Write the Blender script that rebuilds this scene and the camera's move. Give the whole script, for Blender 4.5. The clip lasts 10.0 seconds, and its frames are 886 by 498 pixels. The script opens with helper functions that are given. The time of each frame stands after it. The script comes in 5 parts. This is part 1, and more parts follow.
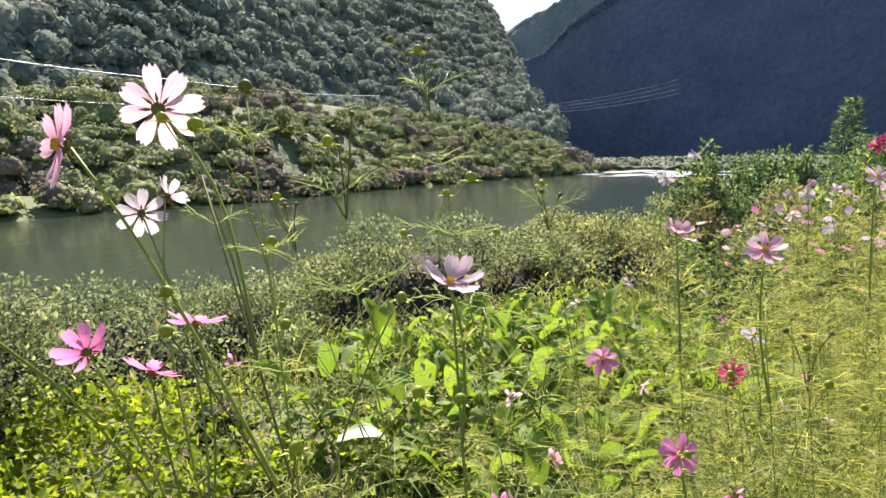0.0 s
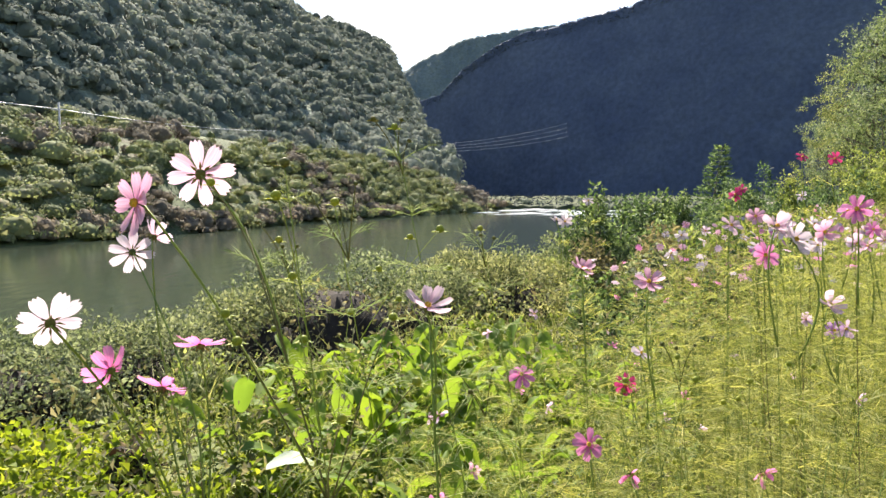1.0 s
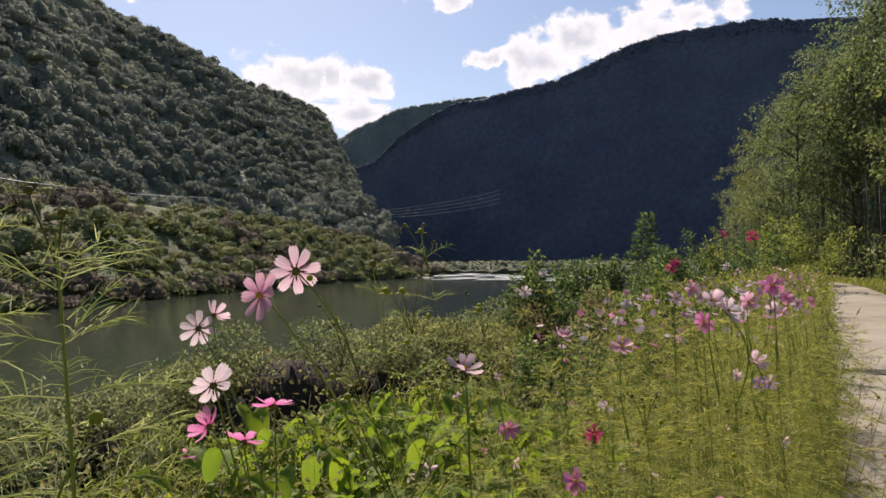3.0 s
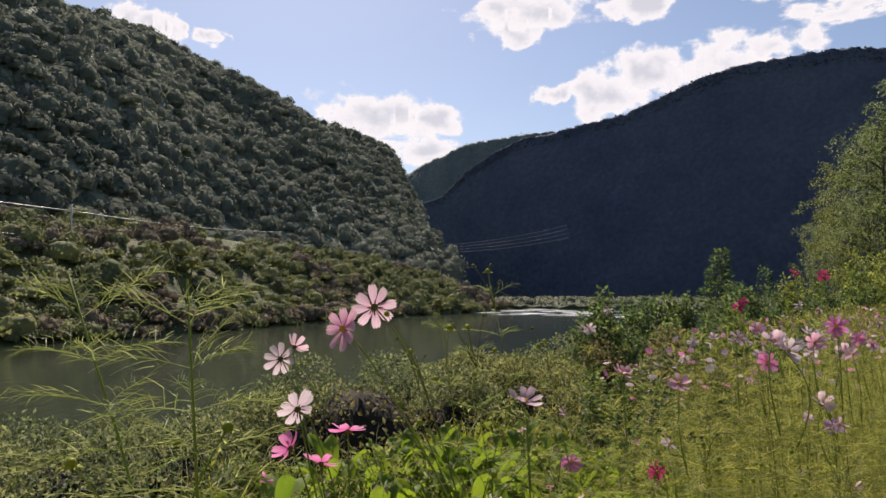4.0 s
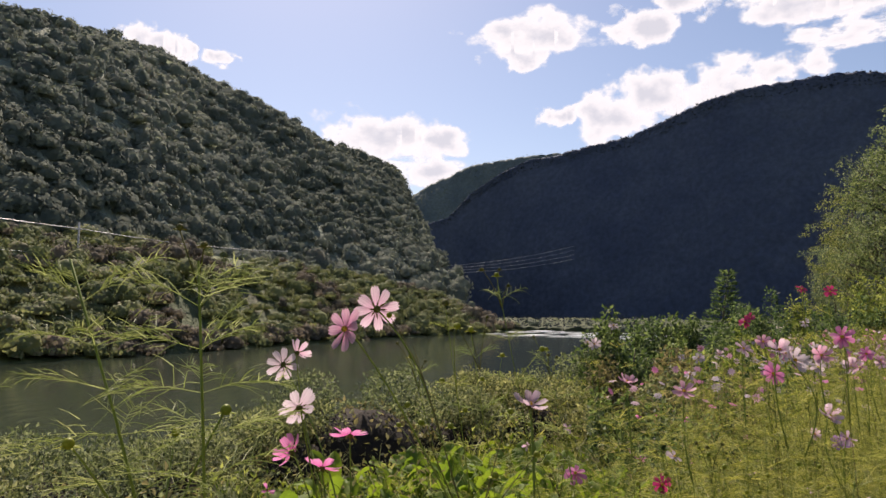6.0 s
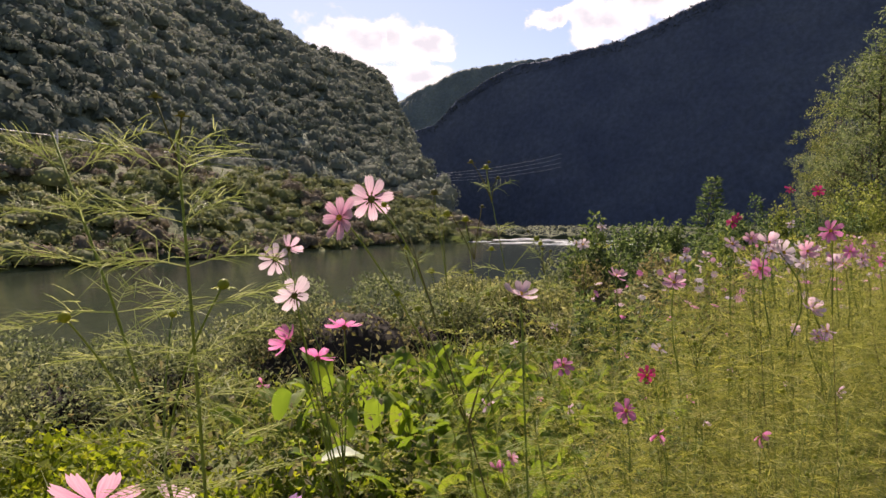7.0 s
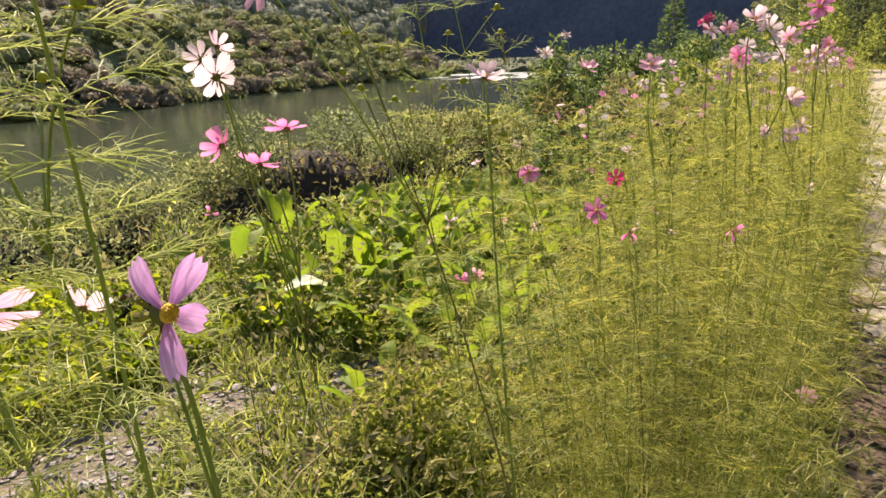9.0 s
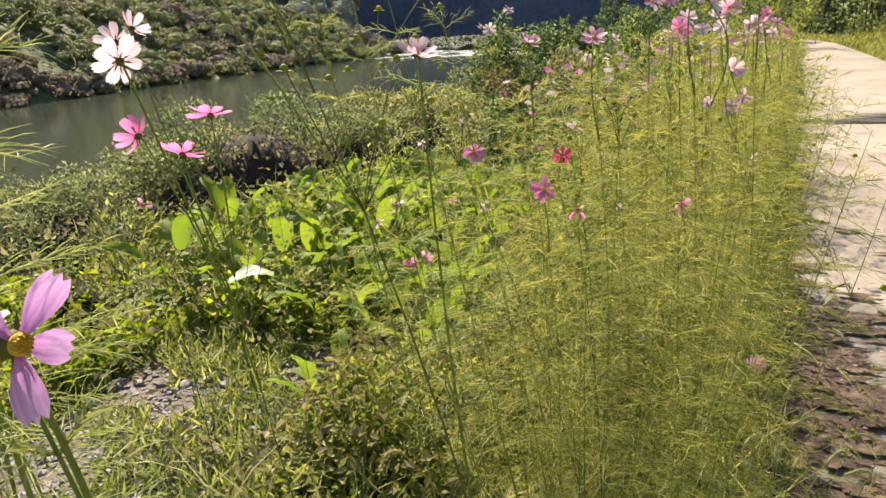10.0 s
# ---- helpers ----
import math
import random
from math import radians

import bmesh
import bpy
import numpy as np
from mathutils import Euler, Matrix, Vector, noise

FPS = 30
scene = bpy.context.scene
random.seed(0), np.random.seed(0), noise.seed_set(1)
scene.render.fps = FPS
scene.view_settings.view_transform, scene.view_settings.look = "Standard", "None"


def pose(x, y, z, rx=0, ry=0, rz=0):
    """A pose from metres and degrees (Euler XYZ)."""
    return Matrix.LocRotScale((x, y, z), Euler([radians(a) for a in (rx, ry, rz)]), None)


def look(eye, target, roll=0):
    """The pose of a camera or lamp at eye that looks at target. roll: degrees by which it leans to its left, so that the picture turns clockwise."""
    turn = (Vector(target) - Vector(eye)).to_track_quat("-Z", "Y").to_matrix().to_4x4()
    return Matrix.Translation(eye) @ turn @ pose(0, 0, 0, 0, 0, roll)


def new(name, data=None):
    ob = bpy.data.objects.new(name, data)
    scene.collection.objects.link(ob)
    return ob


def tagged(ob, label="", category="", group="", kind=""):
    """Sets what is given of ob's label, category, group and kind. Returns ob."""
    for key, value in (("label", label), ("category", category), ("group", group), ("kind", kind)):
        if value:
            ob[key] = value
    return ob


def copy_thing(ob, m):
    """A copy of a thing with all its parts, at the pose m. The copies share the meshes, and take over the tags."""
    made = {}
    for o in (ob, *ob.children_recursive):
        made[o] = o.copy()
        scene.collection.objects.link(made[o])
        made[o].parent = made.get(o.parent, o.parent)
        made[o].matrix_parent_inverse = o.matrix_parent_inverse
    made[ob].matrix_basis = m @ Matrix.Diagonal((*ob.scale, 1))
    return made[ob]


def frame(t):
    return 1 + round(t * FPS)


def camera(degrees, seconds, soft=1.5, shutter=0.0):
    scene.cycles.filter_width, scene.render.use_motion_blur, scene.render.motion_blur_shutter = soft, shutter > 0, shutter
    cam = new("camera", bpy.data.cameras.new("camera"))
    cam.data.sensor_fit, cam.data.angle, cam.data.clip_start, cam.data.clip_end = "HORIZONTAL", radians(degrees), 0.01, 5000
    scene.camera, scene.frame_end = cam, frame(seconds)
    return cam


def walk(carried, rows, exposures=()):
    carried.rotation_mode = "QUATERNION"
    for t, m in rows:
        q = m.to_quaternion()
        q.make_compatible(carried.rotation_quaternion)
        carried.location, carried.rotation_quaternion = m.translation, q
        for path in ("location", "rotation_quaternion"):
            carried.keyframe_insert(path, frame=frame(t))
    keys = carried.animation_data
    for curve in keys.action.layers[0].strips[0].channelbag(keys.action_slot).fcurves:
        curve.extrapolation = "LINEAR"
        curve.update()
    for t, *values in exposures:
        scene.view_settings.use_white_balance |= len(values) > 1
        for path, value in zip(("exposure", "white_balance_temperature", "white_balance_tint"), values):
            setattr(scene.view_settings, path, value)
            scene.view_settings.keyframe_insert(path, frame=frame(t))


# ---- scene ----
cam = camera(65.5, 10.0)
PATH = [
    (0, look((0.399, 1.002, 1.442), (0.217, 2.977, 1.1745), -1.0)),
    (0.5, look((0.370, 0.936, 1.453), (0.342, 2.924, 1.234), 0.5)),
    (1, look((0.326, 0.804, 1.464), (0.441, 2.794, 1.300), -0.2)),
    (1.5, look((0.270, 0.761, 1.488), (0.526, 2.742, 1.396), 1.3)),
    (2, look((0.215, 0.674, 1.488), (0.662, 2.623, 1.449), -1.5)),
    (2.5, look((0.155, 0.623, 1.487), (0.622, 2.567, 1.497), -0.6)),
    (3, look((0.166, 0.566, 1.502), (0.469, 2.543, 1.526), -0.6)),
    (3.2, look((0.169, 0.535, 1.507), (0.386, 2.523, 1.542), -0.2)),
    (4.5, look((0.152, 0.468, 1.509), (0.256, 2.454, 1.719), -0.1)),
    (5, look((0.155, 0.468, 1.504), (0.253, 2.446, 1.787), 0.2)),
    (5.2, look((0.154, 0.476, 1.506), (0.248, 2.453, 1.794), 0.6)),
    (6.3, look((0.161, 0.472, 1.471), (0.258, 2.466, 1.590), 0.3)),
    (6.5, look((0.156, 0.483, 1.469), (0.261, 2.478, 1.542), 0.4)),
    (7, look((0.151, 0.489, 1.451), (0.285, 2.483, 1.371), 0.2)),
    (7.5, look((0.150, 0.508, 1.433), (0.307, 2.489, 1.207), -0.4)),
    (8, look((0.157, 0.526, 1.409), (0.304, 2.493, 1.081), -1.0)),
    (8.5, look((0.155, 0.570, 1.385), (0.355, 2.509, 0.940), -0.9)),
    (9, look((0.167, 0.601, 1.363), (0.397, 2.513, 0.825), -2.1)),
    (9.5, look((0.163, 0.646, 1.358), (0.491, 2.531, 0.775), -2.8)),
    (10, look((0.189, 0.643, 1.358), (0.546, 2.518, 0.760), -3.3)),
]
# the film's camera opens up when it looks down into the green
EXPOSURES = [(0.0, 1.78, 6250, 12), (0.5, 1.78, 6300, 12), (1.0, 1.78, 6350, 13), (1.5, 1.75, 6400, 14), (2.0, 1.36, 6550, 15), (2.5, 0.82, 6700, 17), (3.2, 0.54, 6650, 17), (4.5, 0.47, 6650, 18), (6.5, 0.66, 6850, 22), (7.0, 0.8, 7050, 25), (7.5, 1.05, 7200, 26), (8.0, 1.36, 7350, 23), (8.5, 1.5, 7450, 20), (9.0, 1.5, 7450, 18), (10.0, 1.46, 6900, 16)]
walk(cam, PATH, EXPOSURES)

from mathutils import kdtree

# ---------------------------------------------------------------- light
SUN_AZ, SUN_EL = -10.0, 47.0      # degrees from +y to +x, above the horizon
world = bpy.data.worlds.new("sky")
scene.world = world
world.use_nodes = True
wn = world.node_tree
sky = wn.nodes.new("ShaderNodeTexSky")
sky.sky_type = "NISHITA"
sky.sun_disc = False
sky.sun_elevation = radians(SUN_EL)
sky.sun_rotation = radians(SUN_AZ)
sky.air_density, sky.dust_density, sky.ozone_density = 1.0, 0.6, 1.0
wn.links.new(sky.outputs[0], wn.nodes["Background"].inputs[0])
wn.nodes["Background"].inputs[1].default_value = 0.078

sun_data = bpy.data.lights.new("sun", "SUN")
sun_data.energy, sun_data.angle, sun_data.color = 5.0, radians(0.6), (1.0, 0.92, 0.76)
sun = new("sun", sun_data)
sx, sy, sz = (math.sin(radians(SUN_AZ)) * math.cos(radians(SUN_EL)),
              math.cos(radians(SUN_AZ)) * math.cos(radians(SUN_EL)), math.sin(radians(SUN_EL)))
sun.matrix_world = look((60 * sx, 60 * sy, 60 * sz), (0, 0, 0))

# ---------------------------------------------------------------- materials


def mat(name):
    m = bpy.data.materials.new(name)
    m.use_nodes = True
    return m, m.node_tree, m.node_tree.nodes["Principled BSDF"]


def ramp(nt, fac, stops):
    r = nt.nodes.new("ShaderNodeValToRGB")
    while len(r.color_ramp.elements) < len(stops):
        r.color_ramp.elements.new(0.5)
    for e, (p, c) in zip(r.color_ramp.elements, stops):
        e.position, e.color = p, (*c, 1)
    nt.links.new(fac, r.inputs[0])
    return r.outputs[0]


def noise_out(nt, scale, detail=4, coord="Object", rough=0.55):
    tc = nt.nodes.new("ShaderNodeTexCoord")
    n = nt.nodes.new("ShaderNodeTexNoise")
    n.inputs["Scale"].default_value, n.inputs["Detail"].default_value = scale, detail
    n.inputs["Roughness"].default_value = rough
    nt.links.new(tc.outputs[coord], n.inputs["Vector"])
    return n.outputs["Fac"]


def mixc(nt, fac, a, b, mode="MIX"):
    m = nt.nodes.new("ShaderNodeMix")
    m.data_type, m.blend_type = "RGBA", mode
    for sock, v in ((m.inputs[0], fac), (m.inputs[6], a), (m.inputs[7], b)):
        if isinstance(v, (int, float)):
            sock.default_value = v
        elif isinstance(v, tuple):
            sock.default_value = (*v, 1)
        else:
            nt.links.new(v, sock)
    return m.outputs[2]


def bump(nt, bsdf, height, strength, dist):
    b = nt.nodes.new("ShaderNodeBump")
    b.inputs["Strength"].default_value, b.inputs["Distance"].default_value = strength, dist
    nt.links.new(height, b.inputs["Height"])
    nt.links.new(b.outputs[0], bsdf.inputs["Normal"])


def leaf_mat(name, stops, through_col, thin=0.45, rough=0.5, patch=0.6, gloss=0.18):
    """Leaves: gloss on top, daylight through the blade; colour by leaf and by patch."""
    m, nt, b = mat(name)
    geo = nt.nodes.new("ShaderNodeNewGeometry")
    col = ramp(nt, geo.outputs["Random Per Island"], stops)
    big = noise_out(nt, patch, 3)
    dim = ramp(nt, big, ((0.3, (0.62, 0.66, 0.6)), (0.7, (1.15, 1.1, 1.0))))
    col = mixc(nt, 1.0, col, dim, "MULTIPLY")
    oi = nt.nodes.new("ShaderNodeObjectInfo")
    col = mixc(nt, 1.0, col, ramp(nt, oi.outputs["Random"], ((0.0, (0.80, 0.86, 0.9)), (0.5, (1.0, 1.0, 1.0)), (1.0, (1.2, 1.12, 0.95)))), "MULTIPLY")
    nt.links.new(col, b.inputs["Base Color"])
    b.inputs["Roughness"].default_value = rough
    b.inputs["Specular IOR Level"].default_value = gloss
    tr = nt.nodes.new("ShaderNodeBsdfTranslucent")
    nt.links.new(mixc(nt, 1.0, col, through_col, "MULTIPLY"), tr.inputs[0])
    mx = nt.nodes.new("ShaderNodeMixShader")
    mx.inputs[0].default_value = thin
    nt.links.new(b.outputs[0], mx.inputs[1])
    nt.links.new(tr.outputs[0], mx.inputs[2])
    nt.links.new(mx.outputs[0], nt.nodes["Material Output"].inputs[0])
    return m


def petal_mat(name, inner, outer, thin=0.5):
    """Petals: fine veins along the blade, paler or deeper towards the tip."""
    m, nt, b = mat(name)
    tc = nt.nodes.new("ShaderNodeTexCoord")
    mp = nt.nodes.new("ShaderNodeMapping")
    mp.inputs["Scale"].default_value = (30, 480, 30)
    nt.links.new(tc.outputs["Object"], mp.inputs[0])
    n = nt.nodes.new("ShaderNodeTexNoise")
    n.inputs["Scale"].default_value, n.inputs["Detail"].default_value = 1.0, 3
    nt.links.new(mp.outputs[0], n.inputs["Vector"])
    sep = nt.nodes.new("ShaderNodeSeparateXYZ")
    nt.links.new(tc.outputs["Object"], sep.inputs[0])
    mr = nt.nodes.new("ShaderNodeMapRange")
    mr.inputs[1].default_value, mr.inputs[2].default_value = 0.004, 0.028
    nt.links.new(sep.outputs[0], mr.inputs[0])
    col = mixc(nt, mr.outputs[0], inner, outer)
    vein = ramp(nt, n.outputs["Fac"], ((0.35, (0.80, 0.74, 0.80)), (0.6, (1.04, 1.04, 1.04))))
    col = mixc(nt, 1.0, col, vein, "MULTIPLY")
    nt.links.new(col, b.inputs["Base Color"])
    b.inputs["Roughness"].default_value = 0.6
    b.inputs["Specular IOR Level"].default_value = 0.25
    tr = nt.nodes.new("ShaderNodeBsdfTranslucent")
    nt.links.new(col, tr.inputs[0])
    mx = nt.nodes.new("ShaderNodeMixShader")
    mx.inputs[0].default_value = thin
    nt.links.new(b.outputs[0], mx.inputs[1])
    nt.links.new(tr.outputs[0], mx.inputs[2])
    nt.links.new(mx.outputs[0], nt.nodes["Material Output"].inputs[0])
    return m


def plain_mat(name, stops, scale, rough=0.8, bump_s=0.3, bump_d=0.01, coord="Object"):
    m, nt, b = mat(name)
    n = noise_out(nt, scale, 6, coord)
    col = ramp(nt, n, stops)
    fine = noise_out(nt, scale * 9, 4, coord)
    col = mixc(nt, 1.0, col, ramp(nt, fine, ((0.3, (0.75,) * 3), (0.7, (1.15,) * 3))), "MULTIPLY")
    nt.links.new(col, b.inputs["Base Color"])
    b.inputs["Roughness"].default_value = rough
    bump(nt, b, fine, bump_s, bump_d)
    return m


FERN = leaf_mat("feathery_foliage", ((0.0, (0.09, 0.115, 0.03)), (0.45, (0.29, 0.315, 0.085)), (1.0, (0.58, 0.56, 0.25))),
                (1.0, 1.0, 0.6), 0.52, 0.6, 2.6)
STEM = leaf_mat("green_stem", ((0.0, (0.17, 0.24, 0.05)), (1.0, (0.26, 0.32, 0.085))), (1, 1, 0.6), 0.3, 0.5)
STEM_RED = leaf_mat("reddish_stem", ((0.0, (0.12, 0.12, 0.045)), (1.0, (0.19, 0.17, 0.07))), (1, 0.9, 0.6), 0.25, 0.5)
BROAD = leaf_mat("broad_green_leaf", ((0.0, (0.11, 0.19, 0.04)), (0.5, (0.20, 0.30, 0.06)), (1.0, (0.38, 0.46, 0.12))),
                 (1.0, 1.0, 0.4), 0.55, 0.6, 3.0, 0.2)
PALE = leaf_mat("pale_leaf_back", ((0.0, (0.50, 0.56, 0.44)), (1.0, (0.65, 0.70, 0.58))), (1, 1, 0.8), 0.3, 0.5)
WEED = leaf_mat("weed_leaf", ((0.0, (0.09, 0.13, 0.035)), (0.5, (0.235, 0.285, 0.085)), (1.0, (0.50, 0.53, 0.23))),
                (1.0, 1.0, 0.6), 0.5, 0.6, 1.2)
LIME = leaf_mat("yellow_green_leaf", ((0.0, (0.15, 0.215, 0.03)), (0.6, (0.25, 0.325, 0.045)), (1.0, (0.38, 0.42, 0.08))),
                (1.0, 1.0, 0.4), 0.58, 0.55, 2.5)
MUGWORT = leaf_mat("grey_green_leaf", ((0.0, (0.085, 0.105, 0.06)), (0.5, (0.22, 0.25, 0.145)), (1.0, (0.48, 0.49, 0.34))),
                   (1.0, 1.0, 0.7), 0.45, 0.7, 0.8)
SHRUB = leaf_mat("dark_shrub_leaf", ((0.0, (0.05, 0.085, 0.045)), (0.6, (0.13, 0.18, 0.09)), (1.0, (0.34, 0.40, 0.25))),
                 (0.9, 1.0, 0.6), 0.5, 0.55, 0.7)
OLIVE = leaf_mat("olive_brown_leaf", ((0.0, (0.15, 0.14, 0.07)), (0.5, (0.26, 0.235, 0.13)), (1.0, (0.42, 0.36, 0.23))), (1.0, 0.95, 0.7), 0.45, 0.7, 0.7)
GRASS = leaf_mat("grass_blade", ((0.0, (0.10, 0.13, 0.035)), (0.5, (0.24, 0.27, 0.085)), (1.0, (0.50, 0.48, 0.26))),
                 (1.0, 1.0, 0.6), 0.45, 0.6, 0.5)
DRY = leaf_mat("dry_seed_head", ((0.0, (0.30, 0.31, 0.15)), (1.0, (0.52, 0.50, 0.32))), (1, 0.95, 0.7), 0.45, 0.7)
FOREST = leaf_mat("forest_leaf", ((0.0, (0.06, 0.08, 0.048)), (0.5, (0.105, 0.13, 0.07)), (1.0, (0.20, 0.21, 0.115))),
                  (1.0, 1.0, 0.6), 0.40, 0.7, 0.05)
ROADSIDE = leaf_mat("roadside_tree_leaf", ((0.0, (0.06, 0.09, 0.045)), (0.5, (0.165, 0.205, 0.10)), (1.0, (0.37, 0.40, 0.24))),
                    (1.0, 1.0, 0.65), 0.5, 0.6, 0.35)
ROADSIDE_GREY = leaf_mat("grey_green_tree_leaf", ((0.0, (0.09, 0.12, 0.08)), (0.5, (0.18, 0.215, 0.14)), (1.0, (0.36, 0.39, 0.29))),
                         (0.9, 1.0, 0.7), 0.45, 0.5, 0.35)
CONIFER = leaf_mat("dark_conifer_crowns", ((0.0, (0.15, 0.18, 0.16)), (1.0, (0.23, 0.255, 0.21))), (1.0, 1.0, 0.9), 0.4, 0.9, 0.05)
HEATH = leaf_mat("dry_bank_scrub", ((0.0, (0.20, 0.17, 0.14)), (0.6, (0.28, 0.24, 0.20)), (1.0, (0.36, 0.31, 0.25))), (1.0, 0.95, 0.85), 0.4, 0.9, 0.3)
# blue of hazy shade put into the distant leaf colour
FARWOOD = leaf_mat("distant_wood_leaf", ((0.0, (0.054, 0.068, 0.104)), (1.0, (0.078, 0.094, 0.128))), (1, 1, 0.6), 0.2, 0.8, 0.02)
# blue-grey tint puts distance haze into the ridge's leaf colour
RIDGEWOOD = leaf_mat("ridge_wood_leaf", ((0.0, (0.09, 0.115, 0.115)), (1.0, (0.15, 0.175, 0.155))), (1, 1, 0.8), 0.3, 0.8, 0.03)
THREAD = leaf_mat("thread_leaf", ((0.0, (0.24, 0.30, 0.11)), (0.5, (0.38, 0.44, 0.20)), (1.0, (0.60, 0.63, 0.42))), (1.0, 1.0, 0.7), 0.5, 0.5, 0.9, 0.25)
# near-black colour that paints a cast shadow on the lane
SHADOW = plain_mat("shadow_streak", ((0.3, (0.03, 0.028, 0.025)), (0.7, (0.06, 0.055, 0.05))), 8, 0.9, 0.3, 0.003)
BARK = plain_mat("bark", ((0.3, (0.05, 0.04, 0.03)), (0.7, (0.14, 0.11, 0.085))), 9, 0.9, 0.8, 0.02)
SOIL = plain_mat("weedy_soil", ((0.3, (0.06, 0.065, 0.022)), (0.55, (0.10, 0.12, 0.03)), (0.75, (0.17, 0.15, 0.06))), 1.3, 0.95, 0.6, 0.03)
LITTER = leaf_mat("dry_litter", ((0.0, (0.05, 0.03, 0.018)), (0.6, (0.11, 0.075, 0.04)), (1.0, (0.22, 0.16, 0.09))), (1, 0.9, 0.7), 0.15, 0.8)
EDGE = plain_mat("shaded_edge_soil", ((0.3, (0.035, 0.026, 0.018)), (0.7, (0.085, 0.065, 0.045))), 7, 0.95, 0.8, 0.015)
# near-black, puts the shade of hollows into the colour
PIT = plain_mat("hollow_black", ((0.3, (0.012, 0.008, 0.006)), (0.7, (0.035, 0.023, 0.016))), 20, 0.95, 0.9, 0.01)
WASH = plain_mat("soil_and_shade", ((0.3, (0.09, 0.055, 0.035)), (0.7, (0.19, 0.13, 0.09))), 9, 0.95, 0.8, 0.01)
EARTH = plain_mat("stony_earth", ((0.3, (0.08, 0.06, 0.045)), (0.7, (0.17, 0.14, 0.115))), 5, 0.95, 0.8, 0.02)
STONE = plain_mat("gravel_stone", ((0.3, (0.13, 0.115, 0.115)), (0.7, (0.27, 0.245, 0.25))), 14, 0.85, 0.5, 0.004)
# paler than real leaves, lifts the dark gaps between crowns as haze would
CANOPY = plain_mat("wood_canopy", ((0.3, (0.13, 0.155, 0.115)), (0.5, (0.18, 0.205, 0.145)), (0.7, (0.25, 0.265, 0.18))), 0.09, 0.9, 1.0, 0.9)
BANK_SKIN = plain_mat("bank_scrub", ((0.3, (0.05, 0.07, 0.025)), (0.5, (0.08, 0.10, 0.035)), (0.62, (0.10, 0.095, 0.05)), (0.75, (0.13, 0.13, 0.065))), 0.22, 0.9, 1.0, 0.4)
# ridge canopy, tinted for haze like its leaves
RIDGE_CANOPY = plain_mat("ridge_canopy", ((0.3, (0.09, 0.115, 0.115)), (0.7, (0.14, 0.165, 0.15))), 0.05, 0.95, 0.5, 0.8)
# canopy colour carries the same blue haze and shade
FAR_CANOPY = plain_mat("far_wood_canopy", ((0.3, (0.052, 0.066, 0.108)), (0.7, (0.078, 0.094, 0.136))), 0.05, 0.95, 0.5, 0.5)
DISC = plain_mat("flower_disc", ((0.3, (0.55, 0.30, 0.02)), (0.7, (0.75, 0.48, 0.03))), 500, 0.8, 0.8, 0.001)
DISC_DARK = plain_mat("dark_flower_disc", ((0.3, (0.20, 0.16, 0.02)), (0.7, (0.35, 0.30, 0.04))), 500, 0.8, 0.8, 0.001)
SEPAL = leaf_mat("sepal_green", ((0.0, (0.09, 0.10, 0.025)), (1.0, (0.15, 0.14, 0.04))), (1, 1, 0.5), 0.2, 0.6)
BUD = leaf_mat("bud_green", ((0.0, (0.22, 0.27, 0.03)), (1.0, (0.34, 0.36, 0.05))), (1, 1, 0.5), 0.3, 0.5)
METAL = plain_mat("wire_metal", ((0.3, (0.40, 0.40, 0.41)), (0.7, (0.52, 0.52, 0.53))), 3, 0.45, 0.1, 0.001)
CONCRETE = plain_mat("pole_concrete", ((0.3, (0.33, 0.32, 0.30)), (0.7, (0.45, 0.44, 0.42))), 4, 0.85, 0.3, 0.004)
P_WHITE = petal_mat("white_petal", (0.60, 0.45, 0.52), (0.69, 0.59, 0.64))
P_BLUSH = petal_mat("blush_petal", (0.65, 0.37, 0.50), (0.72, 0.54, 0.62))
P_PINK = petal_mat("pink_petal", (0.66, 0.24, 0.41), (0.74, 0.43, 0.55))
P_ROSE = petal_mat("rose_petal", (0.64, 0.11, 0.34), (0.76, 0.28, 0.52))
P_RED = petal_mat("crimson_petal", (0.38, 0.02, 0.10), (0.50, 0.05, 0.17))
P_LILAC = petal_mat("lilac_petal", (0.52, 0.20, 0.56), (0.66, 0.38, 0.72))


def road_mat():
    m, nt, b = mat("worn_concrete_road")
    big = noise_out(nt, 0.6, 5)
    col = ramp(nt, big, ((0.3, (0.19, 0.16, 0.125)), (0.5, (0.26, 0.225, 0.18)), (0.72, (0.31, 0.275, 0.225))))
    fine = noise_out(nt, 60, 5)
    col = mixc(nt, 1.0, col, ramp(nt, fine, ((0.3, (0.78, 0.77, 0.76)), (0.7, (1.12, 1.12, 1.12)))), "MULTIPLY")
    stain = noise_out(nt, 2.3, 6)
    col = mixc(nt, ramp(nt, stain, ((0.56, (0, 0, 0)), (0.66, (0.6, 0.6, 0.6)))), col, (0.17, 0.13, 0.09))
    nt.links.new(col, b.inputs["Base Color"])
    b.inputs["Roughness"].default_value = 0.88
    bump(nt, b, fine, 0.4, 0.006)
    return m


